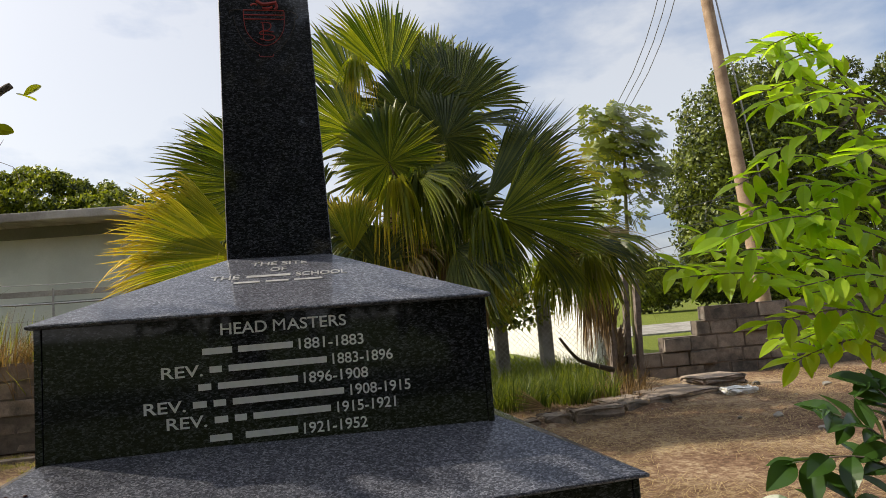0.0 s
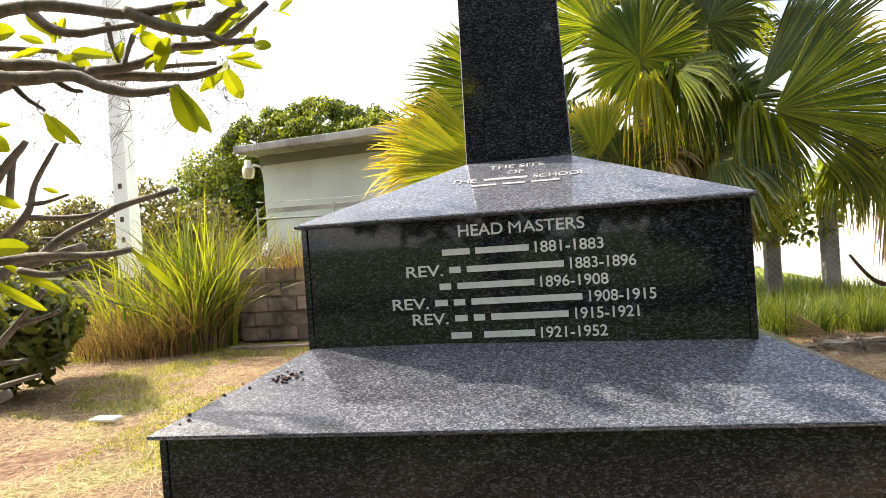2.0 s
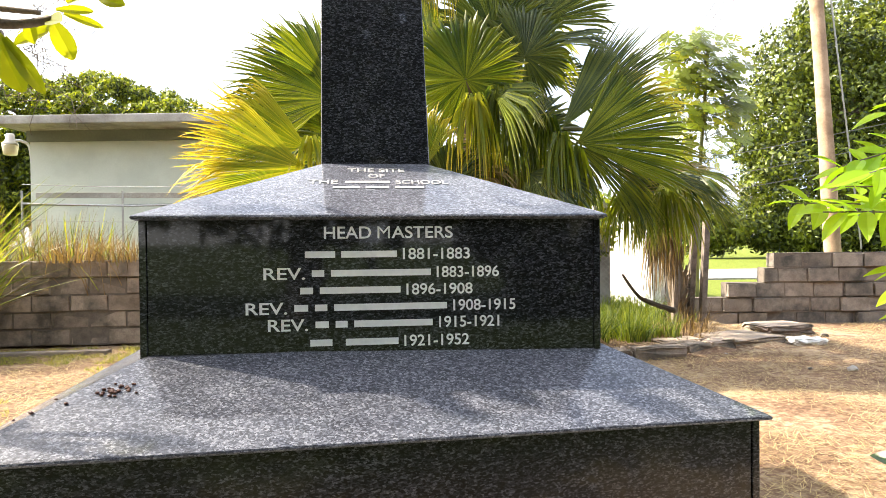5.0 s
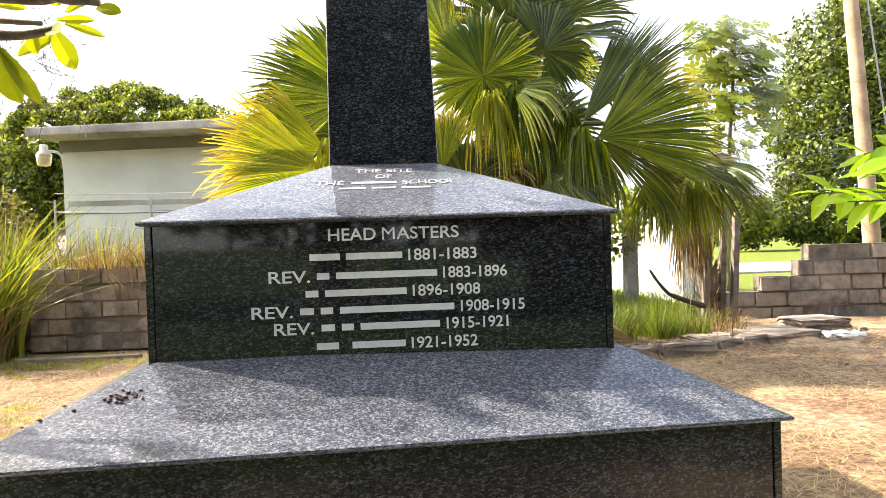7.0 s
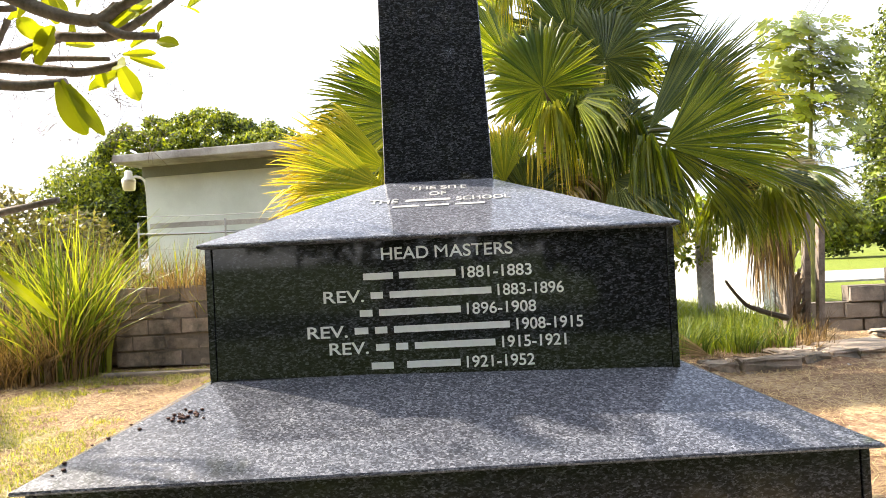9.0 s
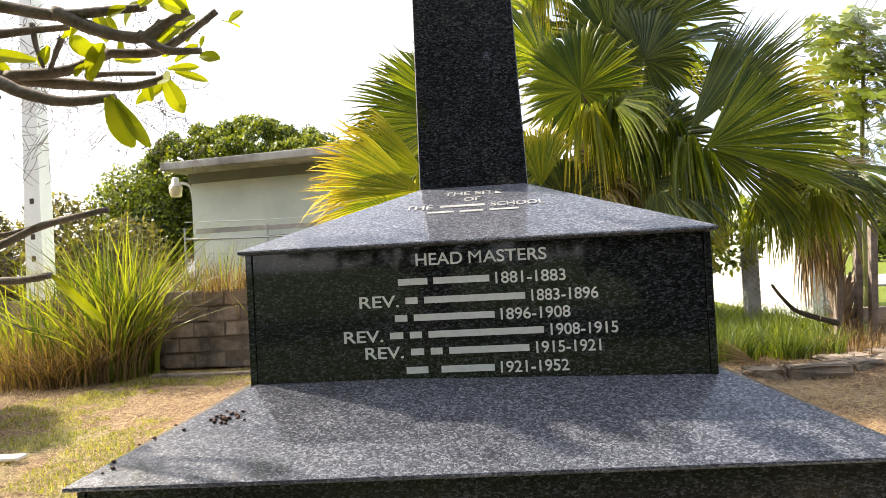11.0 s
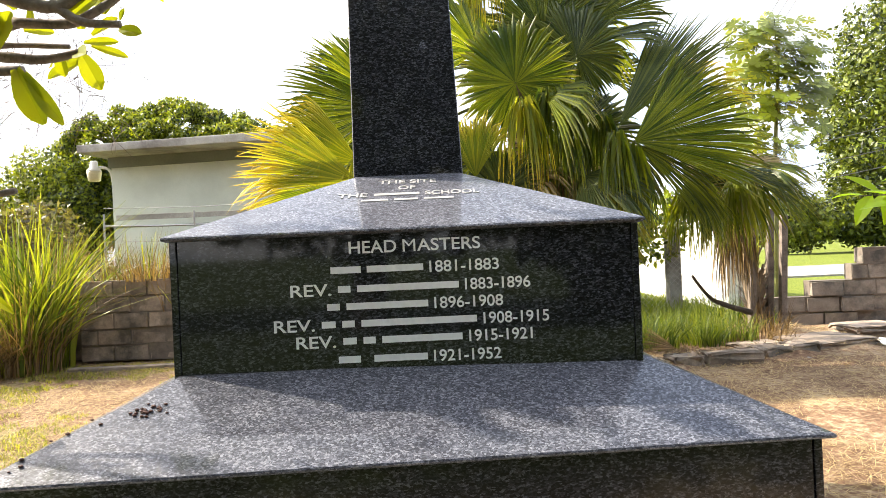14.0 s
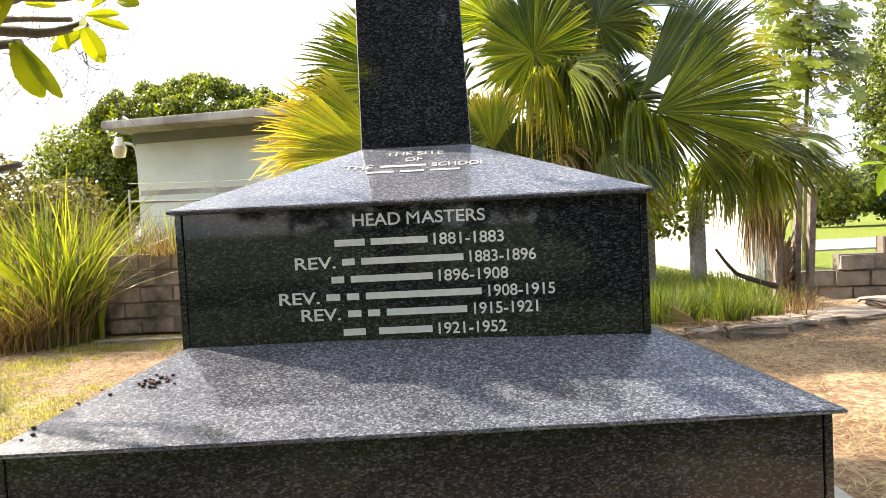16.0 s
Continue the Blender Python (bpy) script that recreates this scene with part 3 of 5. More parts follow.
# ---- house, fences and poles ----
def house():
    h = thing("house", (-4.80, 7.85, 0), "pale green rendered flat-roofed house behind the wall", "house")
    part("wall", boxed((-4.80, 7.85, -0.05), (0.2, 13.0, 2.62)), RENDER_WALL, h)
    # band along the wall head, darker than the render below
    part("beam", boxed((-4.83, 7.82, 2.62), (0.23, 13.03, 2.78)), BEAM_DARK_GREEN, h, "dark ring beam under the roof slab")
    part("roof", boxed((-4.95, 7.30, 2.78), (0.45, 13.4, 2.90), 0.015), ROOF_EDGE, h, "flat concrete roof slab with a weathered edge")
    part("wall_joint", boxed((-4.805, 7.838, 1.70), (0.2, 7.852, 1.712)), BEAM_DARK_GREEN, h)
    h.rotation_euler.z = -0.15
    return h


house()


def wall_lamp():
    la = thing("wall_lamp", (-4.93, 7.9, 2.62), "white outdoor lamp on a curved bracket at the house corner", "lamp")
    bm = bmesh.new()
    tube(bm, [(-4.82, 7.95, 2.25), (-4.85, 7.93, 2.57), (-4.97, 7.92, 2.65), (-5.07, 7.90, 2.63)], 0.022, 0.020, 8)
    part("bracket", bm, WHITE_METAL, la)
    ring = lambda r, z: [(-5.09 + r * math.cos(a * math.tau / 12), 7.90 + r * math.sin(a * math.tau / 12), z) for a in range(12)]
    housing = part("housing", loft(bmesh.new(), [ring(0.045, 2.75), ring(0.055, 2.73), ring(0.058, 2.66), ring(0.10, 2.61), ring(0.108, 2.585)]), WHITE_METAL, la, smooth=True)
    part("globe", loft(bmesh.new(), [ring(0.105, 2.586), ring(0.103, 2.56), ring(0.088, 2.45), ring(0.07, 2.435)]), LAMP_CUP, housing, "milky cream cup", smooth=True)


wall_lamp()


def rail_fence():
    f = thing("wire_fence", (-3.0, 6.6, 0), "rusty wire and rail fence standing behind the block wall", "fence")
    for x in (-4.3, -3.1, -1.6):
        bm = bmesh.new()
        tube(bm, [(x, 6.6, -0.03), (x, 6.6, 1.82)], 0.014, 0.014, 6, 0, 2)
        part("post", bm, GALVANISED, f)
    for z, r in ((1.90, 0.005), (1.66, 0.014), (1.45, 0.004)):
        bm = bmesh.new()
        tube(bm, [(-4.3, 6.6, z), (-3.0, 6.6, z - 0.03), (-1.0, 6.6, z)], r, r, 5, 0, 3)
        part("rail", bm, GALVANISED, f)
    part("board", boxed((-4.15, 6.625, 1.73), (-1.1, 6.65, 1.80), 0.004), ROOF_EDGE, f, "weathered pale grey board")


rail_fence()


def chain_fence():
    f = thing("chain_link_fence", (3.2, 7.2, 0), "chain-link fence on square concrete posts", "fence")
    for x in (1.7, 2.83, 3.54, 4.6):
        part("post", boxed((x - 0.09, 7.1, -0.05), (x + 0.09, 7.28, 1.75), 0.012), CONCRETE, f)
    verts, faces = [], []
    w = 0.004
    for i in range(-22, 44):
        for s in (1, -1):
            xa = 1.0 + i * 0.085
            za, zb = 0.0, 1.6
            xb = xa + s * 1.6
            lo, hi = 1.2, 4.6
            if xa == xb:
                continue
            ta, tb = sorted(((lo - xa) / (xb - xa), (hi - xa) / (xb - xa)))
            ta, tb = max(ta, 0), min(tb, 1)
            if tb - ta < 0.02:
                continue
            p = (xa + (xb - xa) * ta, za + (zb - za) * ta)
            q = (xa + (xb - xa) * tb, za + (zb - za) * tb)
            k = len(verts)
            y = 7.07 + s * 0.002
            for (x, z), dz in ((p, -w), (q, -w), (q, w), (p, w)):
                verts.append((x, y, z + dz))
            faces.append((k, k + 1, k + 2, k + 3))
    raw("mesh", verts, faces, GALVANISED, f)


chain_fence()
ww = part("white_wall", boxed((4.72, 8.0, -0.05), (4.9, 24.0, 1.9)), WHITE_WALL)
tagged(ww, "sunlit white painted wall beyond the fence", "wall", kind="structure")


def utility_pole():
    p = thing("utility_pole", (8.8, 9.5, 0), "leaning round wooden utility pole", "utility pole")
    bm = bmesh.new()
    tube(bm, [(9.28, 9.5, -0.05), (9.08, 9.5, 3.0), (8.88, 9.5, 5.8), (8.64, 9.5, 9.0)], 0.155, 0.11, 14, 0.04, 6)
    part("pole", bm, WOOD_POLE, p, smooth=True)
    bm = bmesh.new()
    tube(bm, [(9.75, 9.38, 0.9), (9.50, 9.38, 2.8), (9.22, 9.4, 5.0), (8.75, 9.4, 8.6)], 0.018, 0.018, 6)
    part("crossarm", boxed((8.3, 9.44, 8.5), (9.6, 9.62, 8.62), 0.01), WOOD_POLE, p)
    part("cable", bm, GALVANISED, p, "thin service cable fixed to the pole")


utility_pole()


def power_line(points, r=0.012):
    bm = bmesh.new()
    tube(bm, points, r, r, 4, 0, 6)
    tagged(part("power_line", bm, WIRE), "thin overhead power cable", "cable", "overhead cables")


for k in range(3):
    power_line([(8.1 + 0.22 * k, 9.6, 8.6), (8.75 + 0.22 * k, 13.8, 6.6), (12.1 + 0.3 * k, 30, 5.9)], 0.010)
for k, z in enumerate((3.1, 2.65, 2.3)):
    power_line([(7.8, 11.5, z - 0.15), (11.5, 10.0, z + 0.55), (18, 7.5, z + 2.0)], 0.011)


def concrete_pole():
    p = thing("concrete_pole", (-8.33, 9.0, 0), "square tapering white concrete utility pole", "utility pole")
    ring = lambda r, z: [(-8.33 - r, 9.0 - r, z), (-8.33 + r, 9.0 - r, z), (-8.33 + r, 9.0 + r, z), (-8.33 - r, 9.0 + r, z)]
    part("shaft", loft(bmesh.new(), [ring(0.17, -0.05), ring(0.16, 2.2), ring(0.12, 7.5)]), WHITE_WALL, p)
    for z in (1.55, 1.95, 2.6):
        part("hole", boxed((-8.37, 8.835, z), (-8.29, 8.86, z + 0.10)), STICK_WOOD, p)


concrete_pole()


# ---- plants ----
def fan_leaf(palm, hub, aim, face, length, spread, mat, droop=0.25, root=None, count=40, joined=0.70, cup=0.10, ragged=0.14):
    """A folded fan leaf: hub, the way its middle points, the way its upper face looks, and the stalk's root."""
    hub, u = Vector(hub), Vector(aim).normalized()
    n = Vector(face)
    n = (n - u * n.dot(u)).normalized()
    v = n.cross(u)
    verts, faces, uv = [], [], []
    count, joined = int(count * 1.4), joined if joined < 0.5 else max(joined, 0.66)
    rows = [0.0, 0.12, 0.3, joined, joined + (1 - joined) * 0.35, joined + (1 - joined) * 0.6, joined + (1 - joined) * 0.8, joined + (1 - joined) * 0.93, 1.0]
    half = radians(spread) / count
    for i in range(count):
        a = radians(spread) * (2 * (i + 0.5) / count - 1)
        ln = length * (0.80 + 0.20 * math.cos(a * 0.8)) * random.uniform(1 - ragged, 1.0)
        sag = droop * random.uniform(0.6, 1.5)
        twist = random.uniform(-0.04, 0.04)
        wave = random.uniform(-0.005, 0.005)
        curl = random.choice((0.0, 0.0, 0.1, 0.25, 0.5)) * random.random()
        base = len(verts)
        for f in rows:
            r = ln * f
            c = 1.0 if f <= joined else max(0.03, 1 - ((f - joined) / (1 - joined)) ** 1.6)
            aa = a + twist * max(0, f - joined)
            mid = u * math.cos(aa) + v * math.sin(aa)
            side = v * math.cos(aa) - u * math.sin(aa)
            w = half * min(r, ln * (joined + 0.08)) * c * 1.10
            lift = n * (-cup * r * r / length * (1 + abs(a)) + wave * f)
            down = Vector((0, 0, -sag * ln * max(0.0, f - 0.35) ** 2 * 1.6 - curl * ln * max(0.0, f - 0.75) ** 1.5 * 4))
            p = hub + mid * r + lift + down
            fold = n * (w * 0.45)
            verts += [p - side * w - fold, p + fold, p + side * w - fold]
            uv += [(f, i / count)] * 3
        for k in range(len(rows) - 1):
            q = base + 3 * k
            faces += [(q, q + 1, q + 4, q + 3), (q + 1, q + 2, q + 5, q + 4)]
    leaf = raw("leaf", verts, faces, mat, palm, uv=uv)
    if root:
        bm = bmesh.new()
        root = Vector(root)
        tube(bm, [root, root.lerp(hub, 0.55) + Vector((0, 0, 0.10)), hub], 0.022, 0.012, 6)
        part("stalk", bm, PETIOLE, leaf)
    return leaf


def strips(palm, hub, width, length, count, mat, name="hanging_leaf"):
    """A dead or bent fan whose strips hang straight down."""
    verts, faces, uv = [], [], []
    hub = Vector(hub)
    for i in range(count):
        t = random.uniform(-1, 1)
        top = hub + Vector((t * width * 0.35, random.uniform(-0.08, 0.08), random.uniform(-0.05, 0.05)))
        end = hub + Vector((t * width, random.uniform(-0.15, 0.1), -length * random.uniform(0.65, 1.1)))
        out = Vector((t * width * 0.9, -0.05, -length * 0.25))
        ang = random.uniform(0, math.pi)
        s = Vector((math.cos(ang), math.sin(ang), 0)) * random.uniform(0.008, 0.016)
        base = len(verts)
        for k in range(6):
            f = k / 5
            p = top * (1 - f) ** 2 + (hub + out) * 2 * f * (1 - f) + end * f * f
            w = s * (1 - 0.85 * f ** 2)
            verts += [p - w, p + w]
            uv += [(f, t)] * 2
        for k in range(5):
            q = base + 2 * k
            faces.append((q, q + 1, q + 3, q + 2))
    return raw(name, verts, faces, mat, palm, uv=uv)


def palm_trunk(palm, points, r0, r1):
    bm = bmesh.new()
    tube(bm, points, r0, r1, 12, 0.12, 8)
    part("trunk", bm, PALM_TRUNK, palm)
    verts, faces = [], []
    line = smooth_line(points, 8)
    for p in line:
        for _ in range(7):
            a = random.uniform(0, math.tau)
            o = Vector((math.cos(a), math.sin(a), 0))
            b = p + o * r0 * 0.9
            t = b + o * random.uniform(0.05, 0.14) + Vector((0, 0, random.uniform(0.10, 0.3)))
            s = o.cross(Vector((0, 0, 1))) * 0.035
            k = len(verts)
            verts += [b - s, b + s, t + s * 0.4, t - s * 0.4]
            faces.append((k, k + 1, k + 2, k + 3))
    raw("leaf_sheath", verts, faces, PALM_TRUNK, palm, "brown stubs of old leaf stalks")


def palms():
    a = thing("fan_palm", (1.0, 4.0, 0), "tall fan palm with green pleated leaves and hanging dry ones", "palm", "fan palms behind the monument")
    palm_trunk(a, [(1.0, 4.0, -0.05), (1.02, 4.0, 1.2), (1.0, 3.95, 2.4), (0.98, 3.95, 3.1)], 0.17, 0.11)
    ca = (1.0, 3.95, 2.7)
    fan_leaf(a, (0.83, 3.35, 2.50), (-0.35, -0.05, 1.0), (-0.45, -0.85, 0.4), 0.66, 172, FAN_GREEN, 0.10, ca, 54)
    fan_leaf(a, (1.40, 3.55, 2.77), (0.15, 0.0, 1.0), (0.15, -1, 0.3), 0.60, 174, FAN_DARK, 0.12, ca, 50)
    fan_leaf(a, (0.95, 3.8, 3.45), (0.05, -0.1, 1.0), (0.45, -1, 0.0), 0.95, 62, FAN_GREEN, 0.05, ca, 34, 0.55)
    fan_leaf(a, (0.60, 3.9, 3.35), (-0.45, -0.1, 1.0), (0.6, -0.8, 0.1), 0.90, 60, FAN_GREEN, 0.12, ca, 30)
    fan_leaf(a, (1.55, 3.7, 3.10), (0.5, 0.0, 1.0), (0.1, -1, 0.3), 0.95, 58, FAN_DARK, 0.10, ca, 34)
    fan_leaf(a, (1.35, 3.9, 3.35), (0.35, 0.1, 1.0), (0.3, -1, 0.4), 0.90, 50, FAN_GREEN, 0.08, ca, 28)
    fan_leaf(a, (1.60, 3.8, 2.95), (1.0, -0.1, 0.45), (-0.1, -0.5, 1.0), 0.75, 45, FAN_DARK, 0.25, ca, 22)
    fan_leaf(a, (0.55, 3.6, 2.85), (-0.7, -0.2, 0.8), (0.6, -0.8, 0.0), 0.80, 80, FAN_GREEN, 0.15, ca, 34)
    fan_leaf(a, (1.15, 3.7, 3.0), (0.2, -0.3, 1.0), (0.0, -1, 0.3), 0.7, 90, FAN_DARK, 0.10, ca, 36)
    fan_leaf(a, (0.46, 3.25, 1.72), (-0.10, -0.1, 1.0), (-0.3, -1, 0.2), 0.62, 40, FAN_YELLOW, 0.12, ca, 20)
    fan_leaf(a, (0.66, 3.3, 1.58), (0.05, -0.3, 0.8), (0.0, -1, 0.3), 0.45, 90, FAN_DARK, 0.2, (1.0, 3.9, 1.9), 30)
    fan_leaf(a, (1.05, 3.3, 2.35), (0.5, -0.3, 0.2), (0.1, -0.7, 0.8), 0.55, 70, FAN_GREEN, 0.75, ca, 26)
    strips(a, (0.86, 3.25, 2.32), 0.24, 0.75, 60, FAN_YELLOW)
    strips(a, (1.10, 3.3, 2.40), 0.26, 0.95, 90, FAN_GREEN)
    strips(a, (1.30, 3.4, 2.25), 0.20, 0.85, 70, FAN_DARK)
    strips(a, (0.62, 3.75, 3.62), 0.22, 0.50, 50, FAN_YELLOW)
    strips(a, (0.70, 3.35, 1.95), 0.22, 0.6, 50, FAN_YELLOW)
    strips(a, (1.35, 3.5, 1.70), 0.35, 0.9, 110, DEAD_LEAF)
    strips(a, (0.50, 3.45, 2.1), 0.20, 0.8, 60, FAN_GREEN)
    strips(a, (1.55, 3.45, 2.2), 0.22, 0.8, 70, FAN_GREEN)
    strips(a, (1.15, 3.6, 1.75), 0.30, 0.9, 100, FAN_DRY)
    strips(a, (0.95, 3.6, 1.85), 0.25, 0.7, 70, FAN_GREEN)
    strips(a, (0.75, 3.6, 1.35), 0.40, 0.9, 90, FAN_DRY)

    rs = random.Random(77)
    for k in range(16):
        q = rs.uniform(-1.2, 1.2)
        z = rs.uniform(1.7, 3.2)
        fan_leaf(a, (1.0 + 0.75 * q, 4.25 + rs.uniform(-0.2, 0.4), z), (0.8 * q, 0.2, rs.uniform(0.0, 1.0)), (rs.uniform(-0.3, 0.3), -1, 0.3), rs.uniform(0.65, 0.9), 75, rs.choice((FAN_DARK, FAN_GREEN)), rs.uniform(0.1, 0.5), (1.0, 4.0, min(z, 2.7)), 26)
    for k in range(9):
        x = rs.uniform(0.4, 1.7)
        fan_leaf(a, (x, 3.5 + rs.uniform(-0.2, 0.3), rs.uniform(1.45, 2.0)), (rs.uniform(-0.6, 0.6), -0.5, rs.uniform(-0.7, 0.2)), (0, -1, 0.5), rs.uniform(0.45, 0.7), 70, rs.choice((FAN_DARK, FAN_GREEN, FAN_GREEN, FAN_DRY)), rs.uniform(0.3, 0.8), (1.0, 4.0, 1.9), 24)

    b = thing("fan_palm", (2.9, 4.6, 0), "fan palm with broad drooping leaves over a shaggy trunk", "palm", "fan palms behind the monument")
    palm_trunk(b, [(3.82, 5.4, -0.05), (3.74, 5.3, 0.45), (3.50, 5.1, 1.05), (2.70, 4.25, 1.9)], 0.085, 0.10)
    cb = (2.45, 4.05, 1.95)
    fan_leaf(b, (1.75, 3.2, 1.95), (1.0, 0.0, 0.30), (-0.30, -0.95, 0.30), 1.22, 46, FAN_GREEN, 0.05, cb, 38, 0.58, cup=0.04)
    fan_leaf(b, (1.77, 3.22, 1.93), (0.85, -0.05, -0.50), (-0.35, -0.8, 0.55), 0.95, 22, FAN_GREEN, 0.22, None, 18, 0.5)
    fan_leaf(b, (1.80, 3.38, 1.93), (0.7, 0.3, -0.55), (0.5, -1.0, -0.2), 0.55, 40, FAN_DARK, 0.1, None, 22, 0.7)
    fan_leaf(b, (1.72, 3.5, 2.13), (0.80, 0.05, 1.0), (-0.75, -0.8, 0.15), 1.42, 21, FAN_DARK, 0.03, cb, 26, 0.62, cup=0.05)
    fan_leaf(b, (2.10, 3.6, 2.25), (0.9, 0.0, 0.75), (-0.3, -1, 0.4), 0.95, 30, FAN_YELLOW, 0.2, cb, 22)
    fan_leaf(b, (2.95, 3.6, 1.66), (0.80, -0.2, -0.35), (0.1, -0.8, 0.8), 0.78, 46, FAN_GREEN, 0.30, cb, 28, 0.36, ragged=0.3)
    fan_leaf(b, (2.75, 3.6, 1.70), (0.9, -0.2, -0.10), (0.0, -0.7, 1.0), 0.80, 40, FAN_DARK, 0.42, cb, 22, 0.35, ragged=0.3)
    fan_leaf(b, (2.95, 3.9, 1.80), (1.0, 0.2, 0.25), (0.0, -0.5, 1.0), 0.85, 40, FAN_DRY, 0.30, cb, 20, 0.3, ragged=0.4)
    fan_leaf(b, (2.25, 3.35, 1.6), (0.1, -0.35, -0.5), (0.0, -1, 0.3), 0.5, 50, FAN_GREEN, 0.5, cb, 26, 0.4)
    for k in range(6):
        x = rs.uniform(2.5, 3.1)
        fan_leaf(b, (x, 3.9 + rs.uniform(-0.3, 0.4), rs.uniform(1.5, 1.95)), (rs.uniform(0.0, 0.9), -0.3, rs.uniform(-0.6, 0.4)), (0, -1, 0.5), rs.uniform(0.5, 0.7), 65, rs.choice((FAN_DARK, FAN_GREEN, FAN_DRY)), rs.uniform(0.3, 0.8), cb, 24)
    strips(b, (1.58, 3.12, 1.98), 0.16, 0.62, 60, FAN_GREEN)
    strips(b, (1.72, 3.2, 1.90), 0.20, 0.72, 60, FAN_GREEN)
    strips(b, (2.30, 3.4, 1.55), 0.26, 0.55, 80, FAN_GREEN)
    strips(b, (2.70, 3.6, 1.55), 0.34, 0.60, 60, FAN_GREEN)
    strips(b, (3.2, 4.6, 1.45), 0.24, 0.85, 70, DEAD_LEAF)
    strips(b, (3.35, 4.9, 1.5), 0.22, 1.1, 90, PALM_TRUNK)
    strips(b, (2.0, 3.9, 1.75), 0.3, 0.6, 70, FAN_GREEN)

    c = thing("fan_palm", (-0.05, 4.0, 0), "fan palm with yellowing pleated leaves behind the shaft", "palm", "fan palms behind the monument")
    palm_trunk(c, [(0.0, 4.1, -0.05), (0.0, 4.05, 0.9), (-0.05, 4.0, 1.8)], 0.16, 0.12)
    cc = (-0.05, 4.0, 1.8)
    fan_leaf(c, (-0.28, 3.4, 2.32), (-0.9, 0.0, 0.65), (0.6, -0.8, -0.1), 1.04, 78, FAN_GREEN, 0.10, cc, 52, 0.6)
    fan_leaf(c, (-0.30, 3.5, 2.45), (-0.35, 0.0, 1.0), (0.6, -0.8, 0.0), 0.85, 50, FAN_GREEN, 0.12, cc, 28, 0.6)
    fan_leaf(c, (-0.50, 3.15, 1.72), (-1.0, -0.1, 0.12), (0.2, -0.9, -0.25), 1.08, 44, FAN_YELLOW, 0.14, cc, 40, 0.6)
    fan_leaf(c, (-0.48, 3.2, 1.88), (-1.0, -0.1, 0.45), (0.4, -0.9, 0.0), 0.98, 36, FAN_YELLOW, 0.22, cc, 32, 0.6)
    fan_leaf(c, (-0.45, 3.25, 1.62), (-1.0, -0.1, -0.02), (0.0, -0.8, 0.6), 1.1, 34, FAN_YELLOW, 0.15, cc, 30, 0.6)
    fan_leaf(c, (-0.1, 3.5, 1.95), (-0.8, -0.2, 0.3), (0.0, -1, 0.3), 0.7, 70, FAN_GREEN, 0.2, cc, 34)
    for k in range(7):
        fan_leaf(c, (-0.15 + rs.uniform(-0.2, 0.3), 3.8 + rs.uniform(-0.2, 0.3), rs.uniform(1.5, 2.4)), (-1.0, 0.1, rs.uniform(-0.1, 1.1)), (0.6, -0.9, 0.0), rs.uniform(0.8, 1.05), 48, rs.choice((FAN_GREEN, FAN_YELLOW, FAN_GREEN)), rs.uniform(0.1, 0.3), cc, 30)
    strips(c, (-0.45, 3.2, 1.95), 0.2, 0.4, 30, FAN_YELLOW)


palms()


def leaf_cloud(name, lumps, count, size, mat, parent, label="", seed=1, inner=0.55):
    """Many small leaves spread over uneven lumps (x, y, z, rx, ry, rz)."""
    rs = np.random.RandomState(seed)
    lumps = np.array(lumps, float)
    vol = lumps[:, 3] * lumps[:, 4] + lumps[:, 3] * lumps[:, 5] + lumps[:, 4] * lumps[:, 5]
    pick = rs.choice(len(lumps), count, p=vol / vol.sum())
    d = rs.normal(size=(count, 3))
    d /= np.linalg.norm(d, axis=1)[:, None]
    r = inner + (1 - inner) * rs.rand(count) ** 0.6
    # clusters give the outline gaps and knots
    ph = lumps[pick, :3] * 1.7
    knot = 1 + 0.10 * np.sin(d[:, 0] * 9 + ph[:, 0]) * np.sin(d[:, 1] * 8 + ph[:, 1]) * np.sin(d[:, 2] * 9 + ph[:, 2]) * 2
    c = lumps[pick, :3] + d * lumps[pick, 3:] * (r * knot)[:, None]
    t = rs.normal(size=(count, 3)) + np.array([0, 0, -0.3])
    t /= np.linalg.norm(t, axis=1)[:, None]
    o = np.cross(t, d + rs.normal(scale=0.5, size=(count, 3)))
    o /= np.linalg.norm(o, axis=1)[:, None] + 1e-6
    s = (size * (0.6 + 0.8 * rs.rand(count)))[:, None]
    verts = np.stack([c - t * s, c + o * s * 0.45, c + t * s, c - o * s * 0.45], axis=1).reshape(-1, 3)
    idx = np.arange(count * 4).reshape(-1, 4)
    return raw(name, verts.tolist(), idx.tolist(), mat, parent, label)


def lumps_in(seed, n, box_lo, box_hi, r_lo, r_hi):
    rs = random.Random(seed)
    return [(*(rs.uniform(a, b) for a, b in zip(box_lo, box_hi)), *(rs.uniform(r_lo, r_hi) for _ in range(3))) for _ in range(n)]


